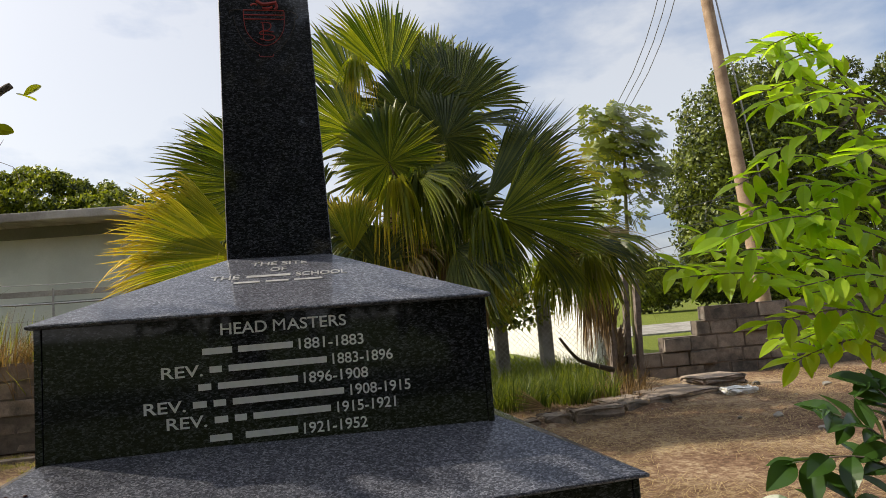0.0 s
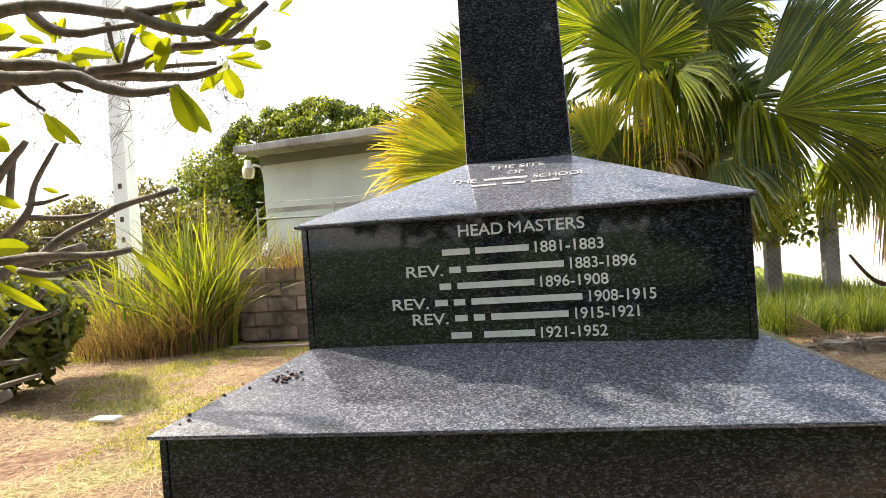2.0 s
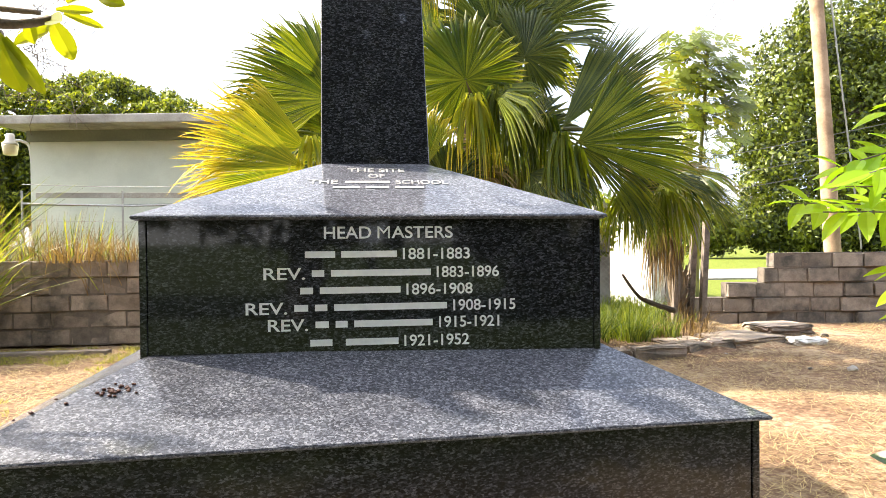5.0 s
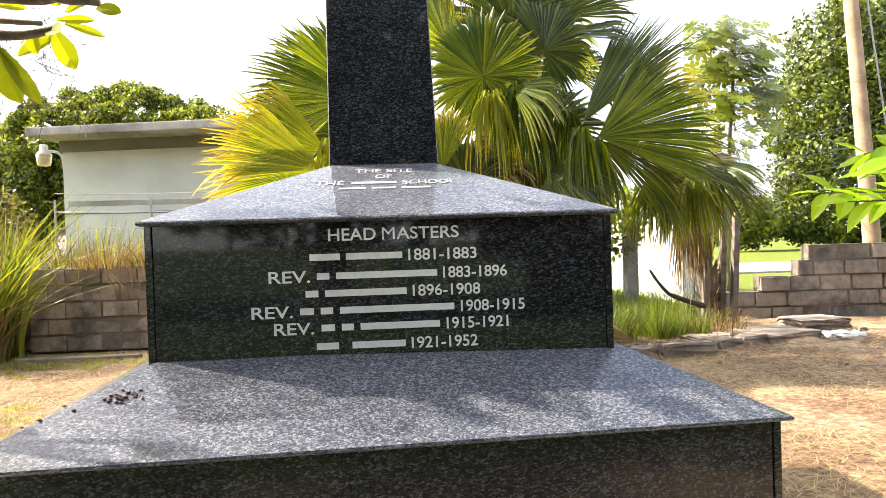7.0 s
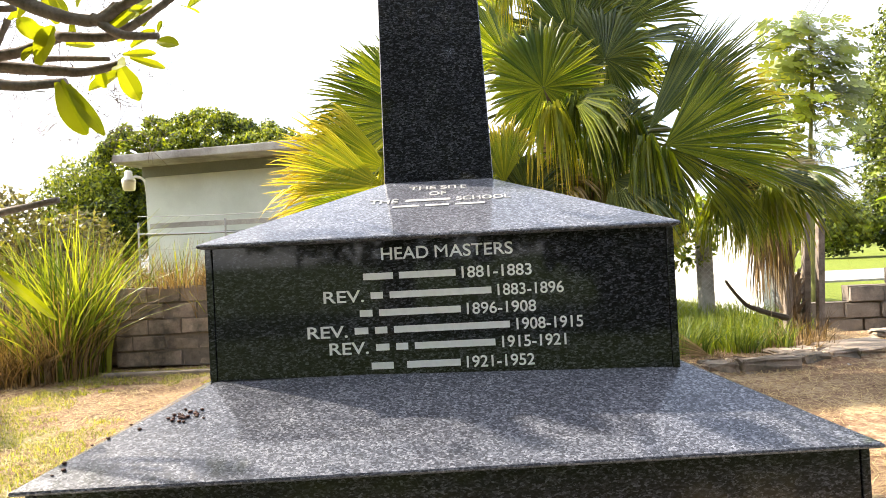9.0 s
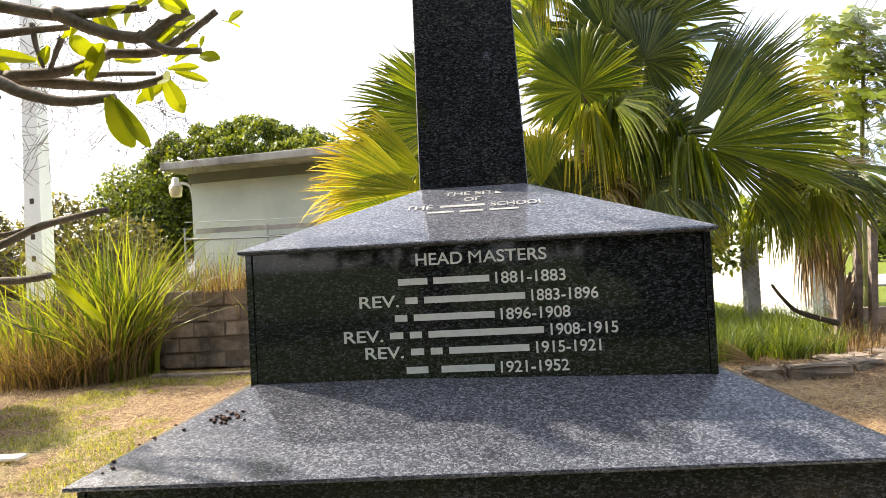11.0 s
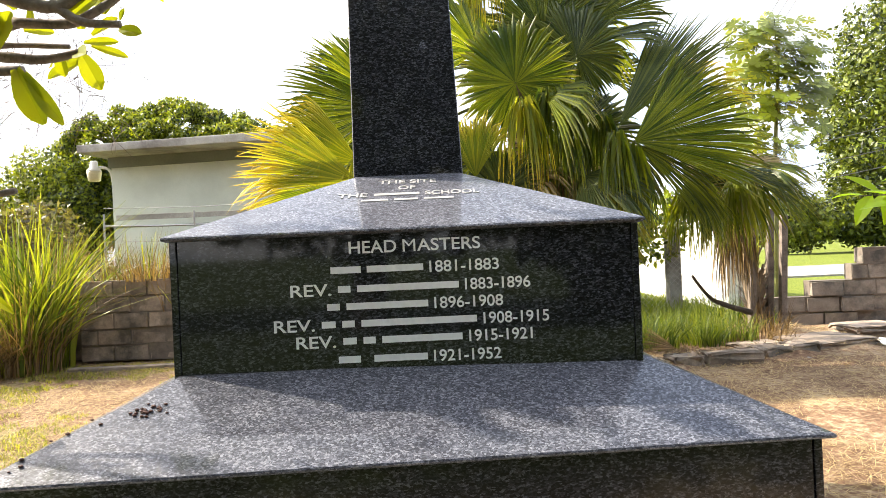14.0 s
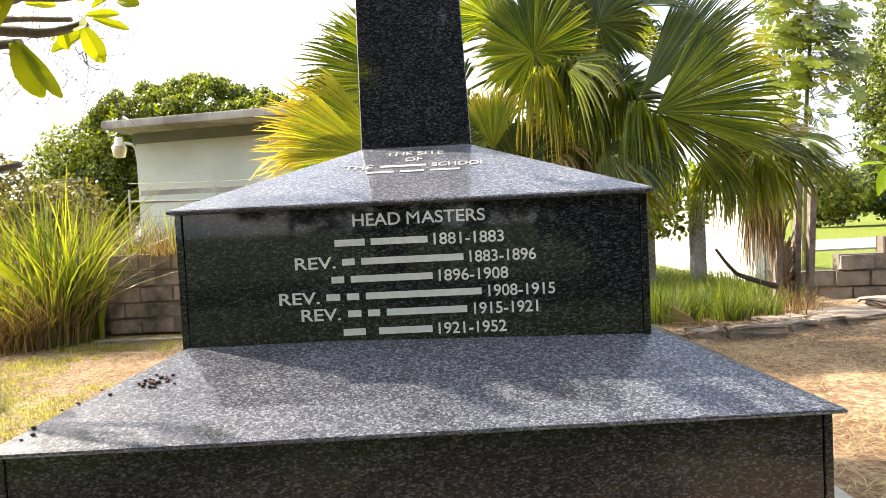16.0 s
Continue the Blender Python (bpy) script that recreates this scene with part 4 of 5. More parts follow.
def tree(name, label, base, top, trunk_r, crown, count, size, mat, limbs=5, seed=1, category="tree", inner=0.55):
    t = thing(name, base, label, category)
    bm = bmesh.new()
    tube(bm, [Vector(base) - Vector((0, 0, 0.1)), Vector(base).lerp(Vector(top), 0.5) + Vector((0.15, 0, 0)), top], trunk_r, trunk_r * 0.45, 9, 0.1)
    part("trunk", bm, BARK, t)
    rs = random.Random(seed)
    for k in range(limbs):
        c = Vector(rs.choice(crown)[:3])
        s = Vector(base).lerp(Vector(top), rs.uniform(0.45, 0.95))
        bm = bmesh.new()
        tube(bm, [s, s.lerp(c, 0.5) + Vector((0, 0, 0.2)), c], trunk_r * 0.4, trunk_r * 0.12, 6, 0.1)
        part("limb", bm, BARK, t)
    leaf_cloud("crown", crown, count, size, mat, t, seed=seed, inner=inner)
    return t


def clumps(seed, n, centre, radii, r_lo, r_hi):
    """Small leafy clumps over the near, upper side of a dome."""
    rs = random.Random(seed)
    out = []
    while len(out) < n:
        d = Vector((rs.gauss(0, 1), -abs(rs.gauss(0, 1)), rs.gauss(0.3, 0.8))).normalized()
        p = [c + r * v * rs.uniform(0.93, 1.04) for c, r, v in zip(centre, radii, d)]
        if p[2] > 1.2:
            out.append((*p, *(rs.uniform(r_lo, r_hi) for _ in range(3))))
    return out


vine = clumps(61, 130, (-8.4, 16.2, 3.1), (2.0, 2.0, 2.3), 0.14, 0.34) + clumps(62, 130, (-6.9, 16.2, 3.1), (2.3, 2.0, 2.4), 0.14, 0.34) + clumps(63, 110, (-5.2, 16.0, 3.0), (1.9, 2.0, 2.0), 0.14, 0.34) + lumps_in(3, 20, (-9.2, 15.6, 2.8), (-4.6, 17.2, 4.1), 0.8, 1.2) + lumps_in(15, 14, (-9.9, 14.4, 2.6), (-4.4, 15.2, 4.0), 0.3, 0.5) + lumps_in(4, 12, (-10.6, 14.6, 1.6), (-9.0, 16.5, 3.6), 0.7, 1.1) 
tree("vine_covered_tree", "broad rounded tree smothered in bright green vines behind the house", (-7.5, 16.2, 0), (-7.4, 16.2, 3.8), 0.3, vine, 210000, 0.055, IVY, 6, 3, inner=0.6)
right = [(17.5, 21, 8.0, 2.2, 2.0, 1.9), (19.5, 21.5, 8.8, 2.3, 2.0, 2.2), (21.5, 22, 8.3, 2.6, 2.2, 2.2), (16.4, 21, 5.8, 2.0, 2.0, 2.0), (18.8, 20.5, 6.2, 2.4, 2.0, 1.9), (16.6, 20.5, 3.4, 2.2, 2.0, 2.2), (19.5, 20.5, 3.2, 2.4, 2, 2.0), (22.5, 21, 5.5, 2.6, 2.2, 2.5), (25.5, 22, 6.8, 3.0, 2.2, 3.0), (23.5, 20.5, 2.8, 2.6, 2, 2.2), (29, 22, 4.5, 3.0, 2.2, 3.6), (16.8, 20, 1.4, 1.8, 1.4, 1.2), (21.5, 20, 1.2, 2.4, 1.5, 1.4), (27, 20, 1.5, 3, 2, 1.8), (14.3, 20.2, 1.7, 1.2, 1.1, 0.9), (15.4, 20.4, 3.1, 1.1, 1.1, 1.0), (14.9, 20.6, 4.6, 0.9, 0.9, 0.7), (15.9, 20.8, 6.2, 1.2, 1.1, 1.1), (13.2, 20, 1.5, 1.1, 1.0, 0.8)]
FAR = 1.55
right = [(0.1 + (x - 0.1) * FAR, -1.9 + (y + 1.9) * FAR, 1.14 + (z - 1.14) * FAR, a * FAR, b * FAR, c * FAR) for x, y, z, a, b, c in right + lumps_in(7, 46, (14.8, 19.2, 1.5), (28, 20.5, 10.0), 0.4, 0.9)]
right += lumps_in(17, 34, (19.0, 31.0, 0.6), (40.0, 33.0, 2.2), 0.8, 1.5)
tree("broad_tree", "large dark green leafy tree beyond the pole", (29.7, 34.4, 0), (30.0, 34.5, 11.0), 0.6, right, 150000, 0.15, TREE_GREEN, 10, 7, inner=0.6)
bushes = lumps_in(8, 26, (-19.0, 11.5, 0.3), (-8.6, 15.0, 2.5), 0.7, 1.2)
tree("scrub", "tangled scrubby bushes with bare twigs beyond the wall", (-12.5, 13, 0), (-12.5, 13.2, 2.2), 0.12, bushes, 44000, 0.075, SCRUB, 30, 8, "bushes")
low = lumps_in(9, 12, (-5.9, 2.6, 0.25), (-4.3, 3.5, 0.95), 0.30, 0.5)
tree("garden_shrub", "leafy dark green garden shrub on the lawn", (-5.4, 3.0, 0), (-5.3, 3.0, 0.8), 0.05, low, 5200, 0.07, BUSH_GREEN, 6, 9, "shrub")
mid = lumps_in(10, 8, (2.0, 6.8, 0.9), (3.4, 8.4, 1.6), 0.3, 0.5)
tree("background_shrub", "light green shrub behind the fan palms", (2.6, 7.9, 0), (2.6, 7.9, 1.2), 0.05, mid, 2500, 0.06, PAPAYA, 4, 10, "shrub")


for k, x in enumerate((-19, -13, -7, -1, 5, 11, 17)):
    rb = random.Random(44 + k)
    crown = [(x + rb.uniform(-2.6, 2.6), -8.0 + rb.uniform(-1, 1), rb.uniform(1.2, 7.8), rb.uniform(1.5, 2.3), 1.5, rb.uniform(1.4, 2.0)) for _ in range(12)]
    row = tree("roadside_tree", "tall dark leafy tree closing the yard", (x, -8.0, 0), (x, -8.0, 6), 0.3, crown, 9000, 0.28, ROADSIDE_LEAF, 3, 50 + k, inner=0.3)
    row["group"] = "row of trees closing the yard"


def papaya():
    t = thing("papaya_tree", (4.75, 6.4, 0), "slender papaya tree with lobed light green leaves", "tree")
    bm = bmesh.new()
    tube(bm, [(4.60, 6.4, -0.05), (4.65, 6.4, 1.8), (4.75, 6.4, 3.2), (4.80, 6.4, 3.8)], 0.035, 0.018, 8, 0.08)
    part("trunk", bm, PETIOLE, t)
    rs = random.Random(5)
    for k in range(230):
        f = rs.random() ** 0.7
        c = Vector((4.75, 6.4, 2.1 + 1.75 * f))
        a = rs.uniform(0, math.tau)
        reach = rs.uniform(0.1, 0.62)
        hub = c + Vector((math.cos(a) * reach, math.sin(a) * reach * 0.7, rs.uniform(-0.1, 0.25)))
        verts, faces = [hub], []
        aim = Vector((math.cos(a), math.sin(a) * 0.7, -0.5)).normalized()
        n = Vector((rs.uniform(-0.4, 0.4), -0.8, 0.6))
        n = (n - aim * n.dot(aim)).normalized()
        v = n.cross(aim)
        size = rs.uniform(0.10, 0.19)
        for lobe in range(7):
            b = math.tau * (lobe / 7 - 0.5) * 0.86
            d = aim * math.cos(b) + v * math.sin(b)
            s = v * math.cos(b) - aim * math.sin(b)
            ln = size * (1.0 - 0.25 * abs(b) / math.pi)
            k0 = len(verts)
            verts += [hub + d * ln * 0.45 + s * ln * 0.16, hub + d * ln, hub + d * ln * 0.45 - s * ln * 0.16, hub + d * ln * 0.75 + s * ln * 0.24, hub + d * ln * 0.75 - s * ln * 0.24]
            faces += [(0, k0 + 2, k0 + 1, k0), (k0, k0 + 1, k0 + 3), (k0 + 2, k0 + 4, k0 + 1)]
        raw("leaf", verts, faces, rs.choice((PAPAYA, PAPAYA, TREE_GREEN, TREE_GREEN, TREE_GREEN, FAN_YELLOW)), t)
        bm = bmesh.new()
        tube(bm, [c, hub], 0.005, 0.003, 4, 0, 2)
        part("stalk", bm, PETIOLE, t)


papaya()


def blade_leaf(verts, faces, base, aim, face, length, width, bend=0.2, rows=6, blunt=1.0):
    """One pointed oval leaf with a folded midrib."""
    base, u = Vector(base), Vector(aim).normalized()
    n = Vector(face)
    n = (n - u * n.dot(u)).normalized()
    v = n.cross(u)
    k0 = len(verts)
    for k in range(rows + 1):
        f = k / rows
        w = width * 0.5 * max(0.02, math.sin(math.pi * min(0.985, 0.05 + 0.935 * f ** (1.0 if blunt == 1.0 else 1.35)))) ** blunt
        p = base + u * length * f - n * bend * length * f * f
        e = n * w * 0.35
        verts += [p - v * w + e, p, p + v * w + e]
    for k in range(rows):
        q = k0 + 3 * k
        faces += [(q, q + 1, q + 4, q + 3), (q + 1, q + 2, q + 5, q + 4)]


def leafy_branch(tree_ob, points, r, n_leaves, length, width, mat, seed, both=True, tip=0.0, spread=0.9):
    rs = random.Random(seed)
    bm = bmesh.new()
    tube(bm, points, r, r * 0.35, 6, 0.08)
    br = part("branch", bm, mat if r < 0.006 else BARK, tree_ob)
    line = smooth_line(points, 10)
    for k in range(n_leaves):
        f = tip + (1 - tip) * (k + 0.5) / n_leaves
        i = min(int(f * (len(line) - 1)), len(line) - 2)
        p = line[i].lerp(line[i + 1], f * (len(line) - 1) - i)
        d = (line[i + 1] - line[i]).normalized()
        s = d.cross(Vector((rs.uniform(-.5, .5), -0.6 + rs.uniform(-.6, .6), 1))).normalized() * (1 if k % 2 else -1)
        aim = d * rs.uniform(0.35, 0.9) + s * spread * rs.uniform(0.6, 1.1) + Vector((rs.uniform(-.4, .4), rs.uniform(-.5, .5), rs.uniform(-.6, .35)))
        verts, faces = [], []
        face = Vector((rs.uniform(-.5, .5), -0.5 + rs.uniform(-.4, .4), 0.8))
        ln = length * rs.uniform(0.65, 1.1)
        blade_leaf(verts, faces, p, aim, face, ln, width * ln / length, rs.uniform(0.05, 0.35))
        raw("leaf", verts, faces, mat, tree_ob)


def right_shrub():
    t = thing("light_green_shrub", (2.6, 0.2, 0), "young tree with bright light green oval leaflets", "tree")
    bm = bmesh.new()
    tube(bm, [(2.9, 0.25, -0.05), (2.95, 0.25, 0.9), (3.0, 0.25, 1.7), (3.1, 0.25, 2.6)], 0.035, 0.015, 8, 0.08)
    part("trunk", bm, BARK, t)
    rs = random.Random(21)
    ways = [
        [(2.68, 0.2, 1.0), (2.2, 0.1, 1.12), (1.85, 0.05, 1.21), (1.52, 0.05, 1.22)],
        [(2.65, 0.2, 1.2), (2.3, 0.1, 1.35), (1.95, 0.1, 1.45), (1.62, 0.1, 1.38)],
        [(2.62, 0.2, 1.45), (2.35, 0.1, 1.6), (2.1, 0.1, 1.68), (1.85, 0.15, 1.58)],
        [(2.6, 0.2, 1.6), (2.4, 0.1, 1.85), (2.2, 0.1, 1.95), (1.98, 0.1, 1.9)],
        [(2.6, 0.2, 0.95), (2.35, 0.05, 1.0), (2.1, 0.0, 1.05), (1.8, 0.0, 1.02)],
        [(2.65, 0.3, 1.1), (2.45, 0.25, 1.25), (2.2, 0.2, 1.3), (1.95, 0.2, 1.25)],
        [(2.6, 0.1, 1.3), (2.5, 0.0, 1.5), (2.3, 0.0, 1.55), (2.1, -0.05, 1.5)],
        [(2.6, 0.2, 0.8), (2.4, 0.2, 0.9), (2.2, 0.15, 0.9), (2.0, 0.15, 0.85)],
        [(2.6, 0.2, 1.9), (2.45, 0.2, 2.1), (2.3, 0.15, 2.15), (2.1, 0.1, 2.08)],
    ]
    for k, w in enumerate(ways):
        w = [(2.97, 0.25, w[0][2])] + w
        leafy_branch(t, w, 0.007, 26, 0.135, 0.055, BRIGHT_LEAF, 30 + k, tip=0.35)
        for j in range(2):
            off = Vector((rs.uniform(-0.05, 0.12), rs.uniform(-0.15, 0.25), rs.uniform(-0.14, 0.14)))
            leafy_branch(t, [Vector(w[0])] + [Vector(p) + off for p in w[1:]], 0.006, 20, 0.13, 0.055, BRIGHT_LEAF, 130 + 2 * k + j, tip=0.4)
    s = thing("glossy_shrub", (2.0, -0.3, 0), "low shrub with glossy deep green leaves", "shrub")
    bm = bmesh.new()
    tube(bm, [(2.19, -0.3, -0.05), (2.14, -0.3, 0.25), (2.04, -0.28, 0.45), (1.99, -0.25, 0.68)], 0.02, 0.008, 7, 0.08)
    part("trunk", bm, BARK, s)
    for k, w in enumerate([[(2.0, -0.28, 0.5), (1.85, -0.25, 0.58), (1.52, -0.2, 0.56)], [(1.98, -0.28, 0.6), (1.8, -0.25, 0.72), (1.56, -0.2, 0.72)], [(2.04, -0.3, 0.35), (1.85, -0.28, 0.42), (1.6, -0.25, 0.36)], [(1.95, -0.28, 0.65), (1.85, -0.25, 0.8), (1.7, -0.2, 0.88)], [(2.05, -0.3, 0.25), (1.9, -0.3, 0.3), (1.68, -0.3, 0.24)], [(1.95, -0.25, 0.7), (2.0, -0.2, 0.85), (1.95, -0.15, 0.95)]]):
        w = [(x + 0.09, y, z - 0.15) for x, y, z in w]
        leafy_branch(s, w, 0.006, 11, 0.15, 0.075, DEEP_LEAF, 60 + k, tip=0.3)


right_shrub()


def frangipani():
    t = thing("frangipani_tree", (-2.3, -0.3, 0), "leafless-looking frangipani tree with bare grey branches, few yellow-green leaves and an added unseen shading crown", "tree")
    trunk = [(-2.35, -0.35, -0.05), (-2.25, -0.32, 0.6), (-2.1, -0.3, 1.2), (-1.9, -0.3, 1.7)]
    bm = bmesh.new()
    tube(bm, trunk, 0.08, 0.05, 10, 0.08)
    part("trunk", bm, BARK, t)
    def branch(r0, r1, *points):
        bm = bmesh.new()
        tube(bm, points, r0, r1, 8, 0.10)
        part("branch", bm, BARK, t, smooth=True)
        ends.append((Vector(points[-1]), Vector(points[-2])))

    ends, leafs = [], []
    rs = random.Random(11)
    leaf = lambda p, aim, ln, wd: leafs.append((p, aim, ln, wd))
    # limbs out of the trunk
    branch(0.045, 0.020, (-1.92, -0.3, 1.68), (-2.6, -0.1, 2.3), (-3.35, 0.25, 2.62), (-2.96, 0.65, 2.79))
    branch(0.040, 0.024, (-1.95, -0.3, 1.62), (-1.80, -0.30, 1.80), (-1.62, -0.28, 1.91))
    branch(0.040, 0.028, (-2.0, -0.3, 1.45), (-1.85, -0.25, 1.66), (-1.65, -0.15, 1.78))
    branch(0.035, 0.024, (-2.02, -0.32, 1.40), (-1.75, -0.40, 1.58), (-1.50, -0.42, 1.66))
    branch(0.030, 0.018, (-2.12, -0.32, 1.15), (-1.85, -0.32, 1.15), (-1.55, -0.32, 1.12))
    branch(0.030, 0.018, (-2.25, -0.32, 0.55), (-2.0, -0.25, 0.62), (-1.70, -0.2, 0.72))
    branch(0.026, 0.016, (-2.1, -0.32, 1.2), (-1.8, -0.2, 1.12), (-1.45, -0.1, 1.20))
    branch(0.024, 0.01, (-1.71, -0.28, 1.93), (-1.58, -0.28, 1.95), (-1.38, -0.28, 1.95), (-1.13, -0.28, 1.89), (-1.04, -0.28, 1.88), (-0.92, -0.28, 1.88), (-0.83, -0.28, 1.88))
    branch(0.02, 0.011, (-1.09, -0.28, 1.89), (-0.99, -0.28, 1.84), (-0.91, -0.28, 1.81), (-0.83, -0.28, 1.80), (-0.78, -0.28, 1.83), (-0.71, -0.28, 1.86))
    branch(0.013, 0.009, (-0.85, -0.28, 1.81), (-0.78, -0.28, 1.76), (-0.68, -0.28, 1.75))
    branch(0.014, 0.009, (-0.97, -0.24, 1.78), (-0.84, -0.24, 1.77), (-0.78, -0.24, 1.79), (-0.71, -0.24, 1.83), (-0.65, -0.24, 1.87))
    branch(0.011, 0.007, (-0.86, -0.24, 1.82), (-0.83, -0.24, 1.84), (-0.81, -0.24, 1.86))
    branch(0.018, 0.009, (-1.51, -0.20, 1.98), (-1.43, -0.20, 1.91), (-1.33, -0.20, 1.88), (-1.24, -0.20, 1.88), (-1.11, -0.20, 1.88))
    branch(0.014, 0.008, (-2.03, 0.00, 1.99), (-1.88, -0.00, 1.96), (-1.74, 0.00, 1.94), (-1.59, 0.00, 1.91))
    branch(0.028, 0.01, (-1.86, -0.15, 1.87), (-1.73, -0.15, 1.84), (-1.51, -0.15, 1.81), (-1.36, -0.15, 1.77), (-1.20, -0.15, 1.74), (-1.05, -0.15, 1.72), (-0.95, -0.15, 1.71), (-0.84, -0.15, 1.73))
    branch(0.018, 0.012, (-1.32, -0.18, 1.76), (-1.16, -0.18, 1.76), (-1.07, -0.18, 1.78), (-1.00, -0.18, 1.80))
    branch(0.024, 0.011, (-1.56, -0.42, 1.72), (-1.45, -0.42, 1.70), (-1.31, -0.42, 1.68), (-1.17, -0.42, 1.67), (-1.08, -0.42, 1.63), (-0.97, -0.42, 1.60), (-0.84, -0.42, 1.60))
    branch(0.01, 0.007, (-1.13, -0.10, 1.77), (-1.06, -0.10, 1.77), (-0.91, -0.10, 1.76))
    branch(0.01, 0.005, (-1.41, -0.40, 1.70), (-1.36, -0.40, 1.64), (-1.29, -0.40, 1.59))
    branch(0.01, 0.005, (-1.26, -0.40, 1.68), (-1.20, -0.40, 1.64), (-1.16, -0.40, 1.63))
    branch(0.009, 0.005, (-1.22, -0.20, 1.90), (-1.21, -0.20, 1.83), (-1.19, -0.20, 1.77))
    branch(0.009, 0.006, (-1.13, -0.20, 1.85), (-1.15, -0.20, 1.81), (-1.17, -0.20, 1.76))
    branch(0.022, 0.01, (-1.72, -0.30, 1.34), (-1.60, -0.30, 1.41), (-1.54, -0.30, 1.46), (-1.46, -0.30, 1.53))
    branch(0.014, 0.008, (-1.59, -0.25, 1.35), (-1.57, -0.25, 1.46), (-1.55, -0.25, 1.51))
    branch(0.016, 0.007, (-1.77, -0.10, 1.25), (-1.67, -0.10, 1.33), (-1.63, -0.10, 1.43), (-1.53, -0.10, 1.56))
    branch(0.016, 0.008, (-1.46, -0.28, 1.17), (-1.36, -0.28, 1.23), (-1.25, -0.28, 1.27), (-1.14, -0.28, 1.31), (-0.96, -0.28, 1.34))
    branch(0.017, 0.009, (-1.69, -0.32, 1.16), (-1.61, -0.32, 1.16), (-1.42, -0.32, 1.17), (-1.22, -0.32, 1.16), (-1.10, -0.32, 1.17))
    branch(0.013, 0.007, (-1.52, -0.30, 1.13), (-1.40, -0.30, 1.11), (-1.27, -0.30, 1.13))
    branch(0.018, 0.009, (-1.86, -0.20, 0.79), (-1.76, -0.20, 0.86), (-1.66, -0.20, 0.94), (-1.53, -0.20, 1.06))
    branch(0.01, 0.005, (-1.63, -0.20, 0.95), (-1.54, -0.20, 0.97), (-1.47, -0.20, 0.99))
    branch(0.012, 0.007, (-1.83, -0.20, 0.83), (-1.77, -0.20, 0.82), (-1.62, -0.20, 0.83))
    branch(0.012, 0.007, (-1.85, -0.20, 0.69), (-1.74, -0.20, 0.74), (-1.57, -0.20, 0.78))
    branch(0.012, 0.006, (-1.66, -0.10, 1.31), (-1.46, -0.10, 1.30), (-1.32, -0.10, 1.32))
    branch(0.01, 0.005, (-1.67, -0.10, 1.36), (-1.60, -0.10, 1.36), (-1.50, -0.10, 1.38))
    leaf((-0.85, -0.43, 1.60), (0.05, 0, -0.12), 0.13, 0.053)
    leaf((-0.83, -0.43, 1.59), (0.08, 0, -0.12), 0.14, 0.031)
    leaf((-1.05, -0.20, 1.72), (0.04, 0, 0.11), 0.11, 0.052)
    leaf((-0.88, -0.10, 1.74), (0.05, 0, -0.10), 0.11, 0.048)
    leaf((-0.85, -0.10, 1.76), (0.09, 0, -0.03), 0.10, 0.022)
    leaf((-0.87, -0.10, 1.77), (0.09, 0, 0.00), 0.09, 0.024)
    leaf((-0.68, -0.28, 1.76), (0.01, 0, 0.03), 0.03, 0.014)
    leaf((-0.82, -0.20, 1.77), (-0.01, 0, 0.09), 0.10, 0.048)
    leaf((-0.82, -0.15, 1.77), (0.06, 0, 0.04), 0.08, 0.033)
    leaf((-0.94, -0.10, 1.74), (0.01, 0, -0.06), 0.06, 0.034)
    leaf((-0.99, -0.20, 1.83), (-0.03, 0, 0.07), 0.08, 0.042)
    leaf((-0.96, -0.20, 1.84), (-0.04, 0, 0.06), 0.07, 0.032)
    leaf((-1.25, -0.15, 1.81), (-0.14, 0, 0.03), 0.15, 0.036)
    leaf((-1.40, -0.15, 1.83), (0.06, 0, -0.05), 0.08, 0.033)
    leaf((-1.34, -0.15, 1.82), (-0.12, 0, -0.00), 0.12, 0.033)
    leaf((-1.62, -0.25, 1.89), (0.09, 0, 0.01), 0.09, 0.056)
    leaf((-1.43, -0.20, 1.89), (-0.09, 0, 0.08), 0.12, 0.035)
    leaf((-1.42, -0.20, 1.86), (0.00, 0, 0.07), 0.07, 0.029)
    leaf((-1.40, -0.20, 1.87), (0.02, 0, 0.07), 0.07, 0.026)
    leaf((-1.59, -0.00, 1.91), (0.03, 0, -0.05), 0.06, 0.032)
    leaf((-1.29, -0.40, 1.58), (0.05, 0, -0.08), 0.10, 0.034)
    leaf((-1.27, -0.40, 1.57), (0.08, 0, -0.08), 0.12, 0.020)
    leaf((-1.60, -0.30, 1.59), (0.08, 0, -0.00), 0.08, 0.018)
    leaf((-1.60, -0.30, 1.57), (0.07, 0, -0.06), 0.09, 0.043)
    leaf((-1.64, -0.30, 1.21), (0.15, 0, -0.01), 0.15, 0.049)
    leaf((-1.59, -0.30, 1.16), (0.21, 0, -0.10), 0.24, 0.024)
    leaf((-1.64, -0.30, 1.11), (0.18, 0, -0.10), 0.21, 0.027)
    leaf((-1.10, -0.32, 1.17), (0.14, 0, -0.13), 0.19, 0.021)
    leaf((-1.62, -0.30, 1.38), (0.11, 0, -0.05), 0.12, 0.030)
    leaf((-1.60, -0.10, 1.41), (0.06, 0, -0.02), 0.06, 0.015)
    leaf((-1.55, -0.20, 1.90), (0.08, 0, -0.03), 0.09, 0.024)
    leaf((-1.17, -0.20, 1.83), (-0.03, 0, -0.06), 0.06, 0.032)
    leaf((-0.83, -0.22, 1.80), (0.06, 0, 0.05), 0.08, 0.035)
